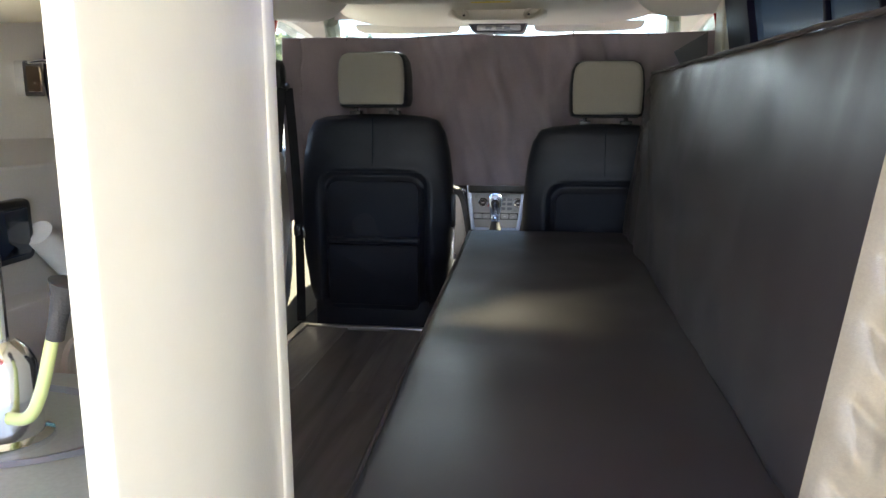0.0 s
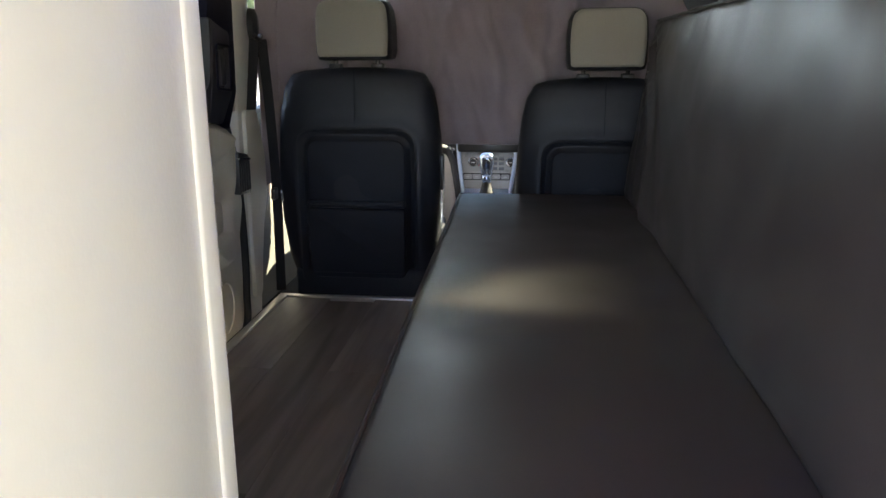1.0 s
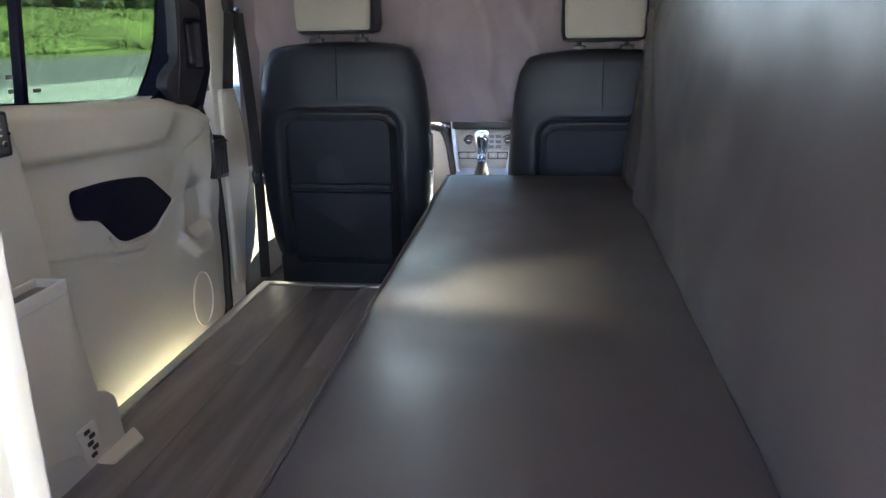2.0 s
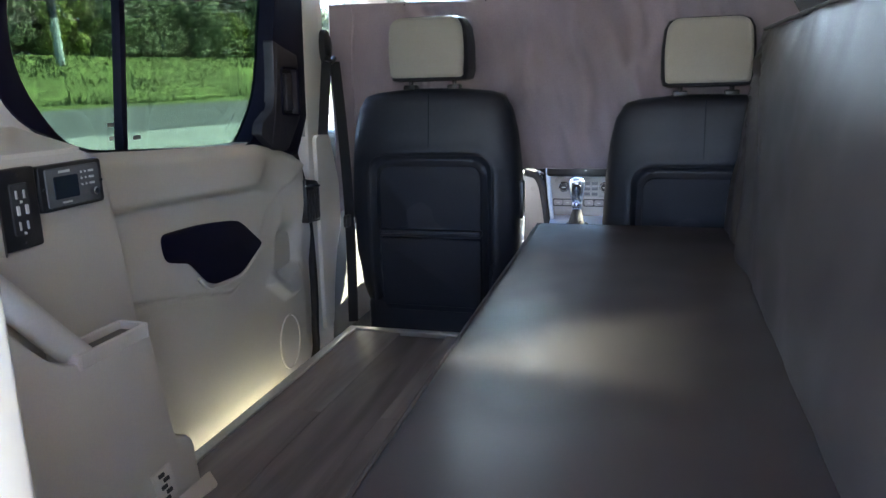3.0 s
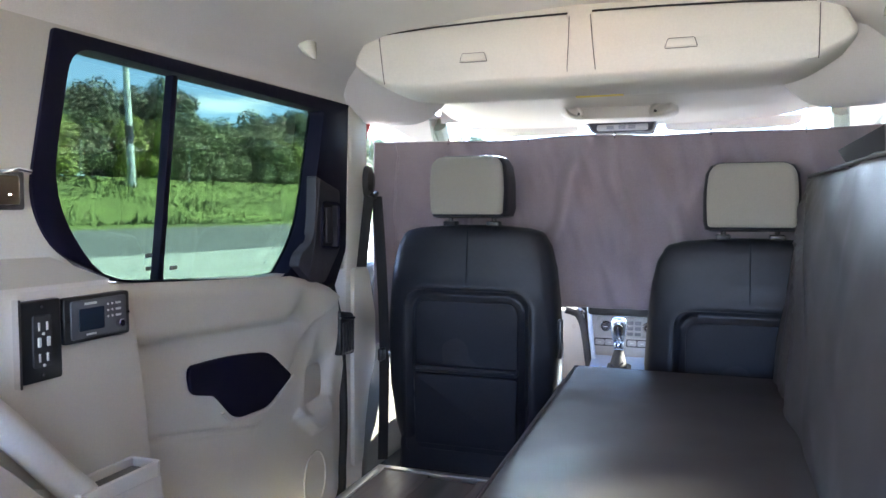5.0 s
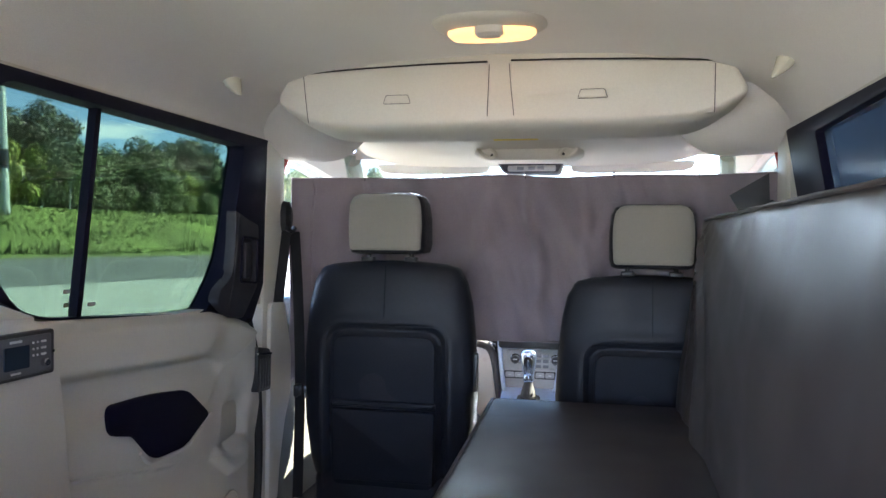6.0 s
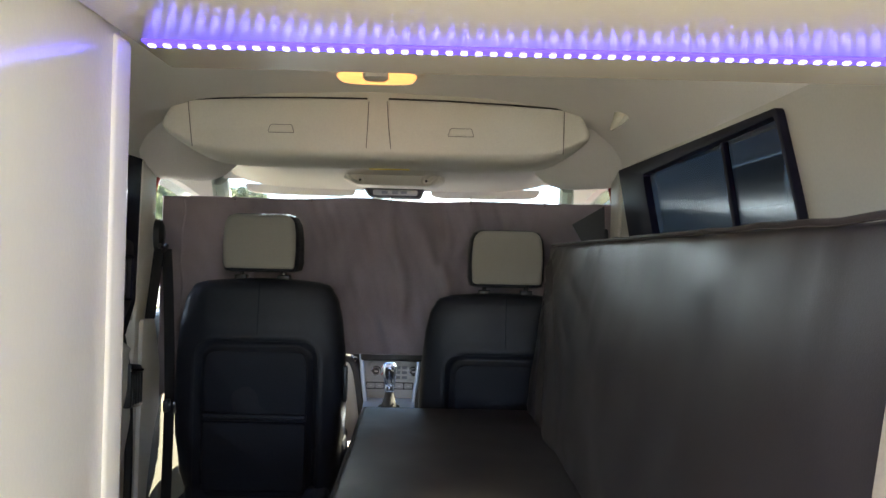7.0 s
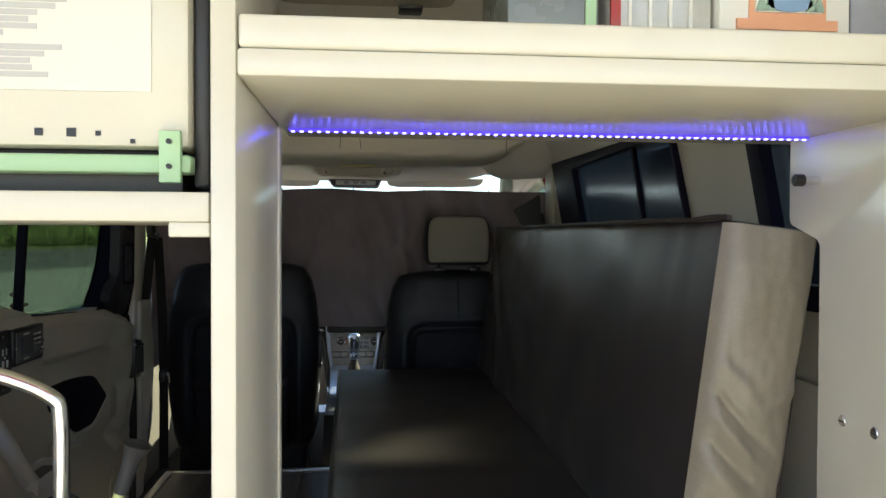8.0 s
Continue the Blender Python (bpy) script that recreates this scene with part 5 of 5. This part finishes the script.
for i in range(5):
    put("slot", slab([rounded([(-0.012 + (0.008 if i % 2 else -0.004), -0.034 + 0.015 * i), (0.008 + (0.008 if i % 2 else -0.004), -0.034 + 0.015 * i), (0.008 + (0.008 if i % 2 else -0.004), -0.024 + 0.015 * i), (-0.012 + (0.008 if i % 2 else -0.004), -0.024 + 0.015 * i)], 0.002, 2)], lambda u, v, d: VP(u, v, d - 0.0015), 0.004), BLACK, vent)
put("floor_bracket", slab([rounded([(-0.56, 1.97), (-0.525, 1.97), (-0.515, 2.06), (-0.56, 2.10)], 0.008, 3)], lambda u, v, d: Vector((u, v, 0.006 - d)), 0.005, 0.001), TRIM, quarter)

# ---- pillar vent and seat belt ----
pv = thing("pillar_vent", (-0.72, 3.05, 0.32), "black louvred vent on the door pillar", "vent")
put("housing", slab([rounded([(2.902, 0.352), (2.993, 0.345), (2.998, 0.452), (2.982, 0.470), (2.906, 0.484)], 0.008, 3)], left(0.705), 0.02, 0.004), BLACK, pv)
put("cap_strip", slab([rounded([(2.905, 0.460), (2.997, 0.450), (2.997, 0.456), (2.905, 0.467)], 0.002, 2)], left(0.703), 0.004), CHROME, pv)
for i in range(4):
    put("louvre", box(-0.707, -0.700, 2.916 + 0.020 * i, 2.922 + 0.020 * i, 0.358, 0.448, 0.002, 1), DASH, pv)
for s in (-1, 1):
    sb = thing("seat_belt", (s * 0.72, 3.12, 0.0), "black seat belt hanging from its pillar anchor", "seat belt", "seat belts")
    put("anchor", loft([[(s * (0.722 - q), 3.115 + w * math.cos(t), 0.865 + h * math.sin(t)) for t in (2 * math.pi * k / 18 for k in range(18))] for q, w, h in ((0.0, 0.026, 0.052), (0.018, 0.024, 0.048), (0.026, 0.014, 0.03))]), BLACK, sb)
    put("guide_loop", tube([(s * 0.70, 3.092, 0.83), (s * 0.695, 3.12, 0.818), (s * 0.70, 3.15, 0.83)], 0.008, 8), BLACK, sb)
    def strap(points, w):
        bm = bmesh.new()
        vs = [[bm.verts.new(Vector(p) + Vector((-s * 0.9, 0.42, 0)) * e * w) for e in (-0.5, 0.5)] + [bm.verts.new(Vector(p) + Vector((-s * 0.9, 0.42, 0)) * e * w + Vector((0.0007, 0.0015, 0))) for e in (0.5, -0.5)] for p in points]
        for a, b in zip(vs, vs[1:]):
            for i in range(4):
                bm.faces.new((a[i], a[(i + 1) % 4], b[(i + 1) % 4], b[i]))
        return bm
    put("webbing", strap(smooth_path([(s * 0.694, 3.136, 0.82), (s * 0.686, 3.150, 0.6), (s * 0.680, 3.155, 0.32), (s * 0.672, 3.120, -0.02)], 4), 0.031), BELT, sb)
    put("webbing", strap([(s * 0.705, 3.10, 0.82), (s * 0.718, 3.07, 0.60)], 0.03), BELT, sb)
    tng = put("tongue", box(s * 0.683 - 0.008, s * 0.683 + 0.008, 3.125, 3.185, 0.295, 0.335, 0.005), BLACK, sb)
    put("tongue_plate", box(s * 0.662 - 0.011, s * 0.662 + 0.011, 3.16, 3.172, 0.285, 0.325, 0.003), CHROME, tng)
    hk = thing("coat_hook", (s * 0.64, 2.62, 1.18), "small pale plastic coat hook on the headlining", "coat hook", "coat hooks")
    put("hook", loft([[(s * (0.645 - 0.034 * (1 - f) ** 1.5) + 0.019 * w * math.cos(t), 2.60 + 0.02 * f + 0.026 * w * math.sin(t), 1.196 - 0.050 * (1 - f)) for t in (2 * math.pi * k / 12 for k in range(12))] for f, w in ((1.0, 1.2), (0.7, 1.15), (0.4, 0.9), (0.15, 0.55), (0.0, 0.2))]), WHITE, hk)

# ---- ceiling lamp ----
dome = thing("ceiling_lamp", (0.02, 2.50, 1.27), "lit warm ceiling lamp in a pale oval housing", "ceiling lamp")


def oval(cx, cy, w, d, z, p=0.55):
    return [(cx + w * math.copysign(abs(math.cos(t)) ** p, math.cos(t)), cy + d * math.copysign(abs(math.sin(t)) ** 0.8, math.sin(t)), z) for t in (2 * math.pi * k / 40 for k in range(40))]


put("housing", loft([oval(0.02, 2.505, w, d, z) for z, w, d in ((1.280, 0.135, 0.100), (1.268, 0.132, 0.097), (1.258, 0.120, 0.086), (1.252, 0.108, 0.074))]), TRIM_PALE, dome)
put("lens", loft([oval(0.02, 2.532, w, d, z, 0.7) for z, w, d in ((1.255, 0.098, 0.048), (1.247, 0.096, 0.046), (1.239, 0.088, 0.038), (1.236, 0.070, 0.026))]), DOME, dome, "glowing warm lens")
put("switch", loft([oval(0.02, 2.495, w, d, z, 0.6) for z, w, d in ((1.252, 0.032, 0.022), (1.238, 0.031, 0.021), (1.232, 0.024, 0.014))]), TRIM, dome)

fix = thing("roof_fixture", (0.06, 1.5, 1.26), "white flat fixture with a black catch on the headlining", "fixture")
put("body", loft([[(p.x, p.y, z) for p in rounded([(-0.09 + k, 1.28 + k), (0.215 - k, 1.28 + k), (0.215 - k, 1.64 - k), (-0.09 + k, 1.64 - k)], 0.03, 5)] for z, k in ((1.285, 0.0), (1.240, 0.0), (1.231, 0.004), (1.228, 0.012))]), WHITE, fix)
put("catch", box(0.118, 0.160, 1.615, 1.66, 1.222, 1.244, 0.004), BLACK, fix, "black plastic catch")

# ---- kitchen: appliance, tap, pump, goods on the shelf ----
unit = thing("white_appliance", (-0.3, 1.1, 0.867), "white appliance with a printed notice on the low shelf", "appliance")
put("body", box(-0.58, -0.080, 0.955, 1.22, 0.905, 1.19, 0.006), WHITE, unit)
put("foot_rail", box(-0.58, -0.078, 0.950, 0.975, 0.884, 0.899, 0.003), GREEN, unit, "pale green rail")
br = put("bracket", box(-0.102, -0.085, 0.944, 0.952, 0.876, 0.918, 0.001), GREEN, unit, "pale green angle bracket")
for z in (0.889, 0.909):
    put("bolt", cylinder((-0.0935, 0.945, z), (-0.0935, 0.941, z), 0.0022, 10), BLACK, br)
put("base", box(-0.56, -0.09, 0.975, 1.21, 0.8672, 0.906, 0.003), BLACK, unit)
for x, z, w in ((-0.198, 0.9165, 0.003), (-0.173, 0.9165, 0.0035), (-0.152, 0.916, 0.002), (-0.125, 0.910, 0.0018)):
    put("hole", box(x - w, x + w, 0.9535, 0.956, z - w, z + w), BLACK, unit)
notice = put("notice", box(-0.34, -0.110, 0.9530, 0.9546, 0.950, 1.14), PAPER, unit, "white notice sheet")
for i in range(30):
    x1 = -0.205 + 0.03 * (0.5 + 0.5 * math.sin(5.3 * i)) - (0.04 if i % 7 == 6 else 0.0)
    if i % 8 != 5:
        put("text_bar", box(-0.30, x1, 0.9522, 0.9532, 0.960 + 0.0055 * i, 0.9643 + 0.0055 * i), PALE_PRINT, notice)
put("side_seal", box(-0.079, -0.066, 0.965, 1.21, 0.873, 1.19, 0.003), BLACK, unit, "dark gap strip beside the appliance")
tap = thing("kitchen_tap", (-0.22, 1.08, 0.495), "chrome kitchen tap with hand pump on the worktop", "tap")
put("base", loft([[(-0.226 + r * math.cos(t), 1.065 + r * math.sin(t), z) for t in (2 * math.pi * k / 24 for k in range(24))] for z, r in ((0.495, 0.034), (0.500, 0.034), (0.503, 0.027), (0.53, 0.027), (0.562, 0.026), (0.574, 0.020), (0.582, 0.012))]), CHROME, tap)
put("spout", tube(smooth_path([(-0.226, 1.065, 0.575), (-0.226, 1.065, 0.655), (-0.234, 1.062, 0.680), (-0.285, 1.05, 0.706), (-0.37, 1.03, 0.728), (-0.40, 1.02, 0.724)], 6), 0.0075, 14), CHROME, tap)
pump = put("pump_lever", tube(smooth_path([(-0.208, 1.045, 0.524), (-0.190, 1.043, 0.527), (-0.178, 1.045, 0.548), (-0.165, 1.05, 0.598)], 6), 0.0052, 12), GREEN_TUBE, tap, "pale green lever")
put("grip", tube(smooth_path([(-0.1655, 1.05, 0.590), (-0.161, 1.05, 0.606), (-0.155, 1.05, 0.624), (-0.151, 1.05, 0.634), (-0.150, 1.05, 0.637)], 3), [0.007, 0.007, 0.007, 0.0072, 0.0075, 0.008, 0.009, 0.0105, 0.012, 0.0132, 0.0138, 0.012, 0.008], 14), DASH, pump, "dark grey rubber grip")
sink = thing("sink", (-0.30, 1.09, 0.495), "dark oval sink set in the worktop", "sink")
put("rim", loft([[(-0.30 + 0.17 * r * math.cos(t), 1.09 + 0.09 * r * math.sin(t), z) for t in (2 * math.pi * k / 36 for k in range(36))] for r, z in ((1.0, 0.4955), (0.97, 0.499), (0.92, 0.4975), (0.90, 0.4953))], ends=False), STEEL, sink)


def goods(name, x0, x1, y0, y1, h, mat, label, category):
    ob = thing(name, (0.5 * (x0 + x1), y0, 1.005), label, category)
    put("body", box(x0, x1, y0, y1, 1.0055, 1.005 + h, 0.004), mat, ob)
    return ob


SMOKE = material("smoky_plastic", (0.16, 0.17, 0.15), 0.25, coat=0.3, stain=0.1, stain_scale=20)
CLEARP = material("clear_plastic_box", (0.50, 0.50, 0.46), 0.2, coat=0.4, grain=0.12, scale=30, stain=0.2, stain_scale=25)
# orange, blue and green prints paled in colour for the glare over them
ORANGE = material("orange_print", (0.80, 0.38, 0.22), 0.5)
BLUEP = material("blue_print", (0.22, 0.36, 0.52), 0.5)
GREENP = material("green_print", (0.30, 0.44, 0.34), 0.5)
GREYB = material("grey_pouch", (0.32, 0.33, 0.36), 0.45, stain=0.12, stain_scale=15)
g1 = goods("storage_tub", 0.190, 0.276, 0.99, 1.14, 0.12, SMOKE, "smoky plastic storage tub on the shelf", "tub")
put("lid_edge", box(0.262, 0.272, 0.988, 0.992, 1.011, 1.128), GREEN, g1)
g2 = goods("clear_box", 0.285, 0.380, 0.985, 1.12, 0.13, CLEARP, "clear plastic box with red edge on the shelf", "box")
put("red_edge", box(0.284, 0.293, 0.983, 0.987, 1.011, 1.135), RED, g2)
for i in range(4):
    put("rib", box(0.300 + 0.019 * i, 0.303 + 0.019 * i, 0.982, 0.986, 1.012, 1.13), PAPER, g2)
g3 = goods("picture_box", 0.384, 0.512, 0.98, 1.10, 0.14, PAPER, "white box with orange framed landscape picture", "box")
put("picture_frame", box(0.412, 0.486, 0.9775, 0.9795, 1.033, 1.123), ORANGE, g3)
put("picture_field", box(0.417, 0.481, 0.9755, 0.9785, 1.039, 1.123), PAPER, g3)
put("picture_base", box(0.400, 0.497, 0.9765, 0.9795, 1.0235, 1.033), ORANGE, g3)
put("picture_lake", slab([[Vector((0.449 + 0.022 * math.cos(t), 1.047 + 0.008 * math.sin(t))) for t in (2 * math.pi * k / 20 for k in range(20))]], facing(0.9735), 0.003), BLUEP, g3)
for x in (0.422, 0.430, 0.470, 0.477):
    put("picture_tree", slab([[Vector(p) for p in ((x - 0.005, 1.040), (x + 0.005, 1.040), (x, 1.058))]], facing(0.9735), 0.003), GREENP, g3)
# black peaks drawn grey, with the haze put into their colour
for x in (0.436, 0.450, 0.464):
    put("picture_peak", slab([[Vector(p) for p in ((x - 0.009, 1.061), (x - 0.006, 1.061), (x, 1.079), (x + 0.006, 1.061), (x + 0.009, 1.061), (x, 1.083))]], facing(0.9735), 0.003), GREYB, g3)
g4 = goods("grey_pouch", 0.515, 0.582, 0.985, 1.08, 0.12, GREYB, "grey pouch standing on the shelf", "pouch")
g5 = goods("black_case", 0.586, 0.608, 0.985, 1.1, 0.12, BLACK, "black case standing on the shelf", "case")

# ---- added glow in the step well, for sunlight thrown on the door ----
step = thing("step_lamp", (-0.65, 2.5, -0.09), "added glowing strip under the floor edge, lighting the door", "lamp")
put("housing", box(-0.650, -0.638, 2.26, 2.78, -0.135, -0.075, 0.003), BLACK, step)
put("lens", box(-0.654, -0.650, 2.30, 2.74, -0.128, -0.104, 0.001, 1), DOOR_GLOW, step, "added pale yellow glowing strip")

# ---- floor planks, last ----
WOOD = bpy.data.materials.new("dark_wood_plank")
WOOD.use_nodes = True
n, l = WOOD.node_tree.nodes, WOOD.node_tree.links
b = n["Principled BSDF"]
co, mp, inf = n.new("ShaderNodeTexCoord"), n.new("ShaderNodeMapping"), n.new("ShaderNodeObjectInfo")
mp.inputs["Scale"].default_value = (17, 1.7, 10)
l.new(co.outputs["Object"], mp.inputs["Vector"])
add = n.new("ShaderNodeVectorMath")
l.new(mp.outputs[0], add.inputs[0])
mulv = n.new("ShaderNodeVectorMath")
mulv.operation = "SCALE"
mulv.inputs[0].default_value = (37, 11, 5)
l.new(inf.outputs["Random"], mulv.inputs["Scale"])
l.new(mulv.outputs[0], add.inputs[1])
tx = n.new("ShaderNodeTexNoise")
tx.inputs["Scale"].default_value, tx.inputs["Detail"].default_value, tx.inputs["Distortion"].default_value = 1.0, 8, 0.6
l.new(add.outputs[0], tx.inputs["Vector"])
ramp = n.new("ShaderNodeValToRGB")
ramp.color_ramp.elements[0].position, ramp.color_ramp.elements[0].color = 0.3, (0.110, 0.099, 0.103, 1)
ramp.color_ramp.elements[1].position, ramp.color_ramp.elements[1].color = 0.72, (0.285, 0.258, 0.258, 1)
l.new(tx.outputs["Fac"], ramp.inputs[0])
hv = n.new("ShaderNodeHueSaturation")
rr = n.new("ShaderNodeMapRange")
rr.inputs["To Min"].default_value, rr.inputs["To Max"].default_value = 0.55, 1.35
l.new(inf.outputs["Random"], rr.inputs["Value"])
l.new(rr.outputs[0], hv.inputs["Value"])
l.new(ramp.outputs[0], hv.inputs["Color"])
l.new(hv.outputs[0], b.inputs["Base Color"])
b.inputs["Roughness"].default_value = 0.38
bp = n.new("ShaderNodeBump")
bp.inputs["Strength"].default_value, bp.inputs["Distance"].default_value = 0.25, 0.001
l.new(tx.outputs["Fac"], bp.inputs["Height"])
l.new(bp.outputs[0], b.inputs["Normal"])
floor = bpy.data.objects["floor"]
PW, shared = 0.1485, {}
for c in range(9):
    y = REAR + 0.002 - (0.9 if c % 2 else 0.35)
    x = -0.6085 + c * PW
    while y < 2.986:
        y0, y1 = max(y, REAR + 0.002), min(y + 1.1, 2.987)
        y += 1.1
        if y1 - y0 < 0.05:
            continue
        key = round(y1 - y0, 3)
        if key not in shared:
            bm = box(0, PW - 0.0006, 0, y1 - y0 - 0.0006, -0.0118, 0.0, 0.0006, 1)
            me = bpy.data.meshes.new("plank")
            bm.to_mesh(me)
            bm.free()
            me.materials.append(WOOD)
            shared[key] = me
        ob = new("plank", shared[key])
        ob.location = (x, y0, 0)
        ob.parent = floor
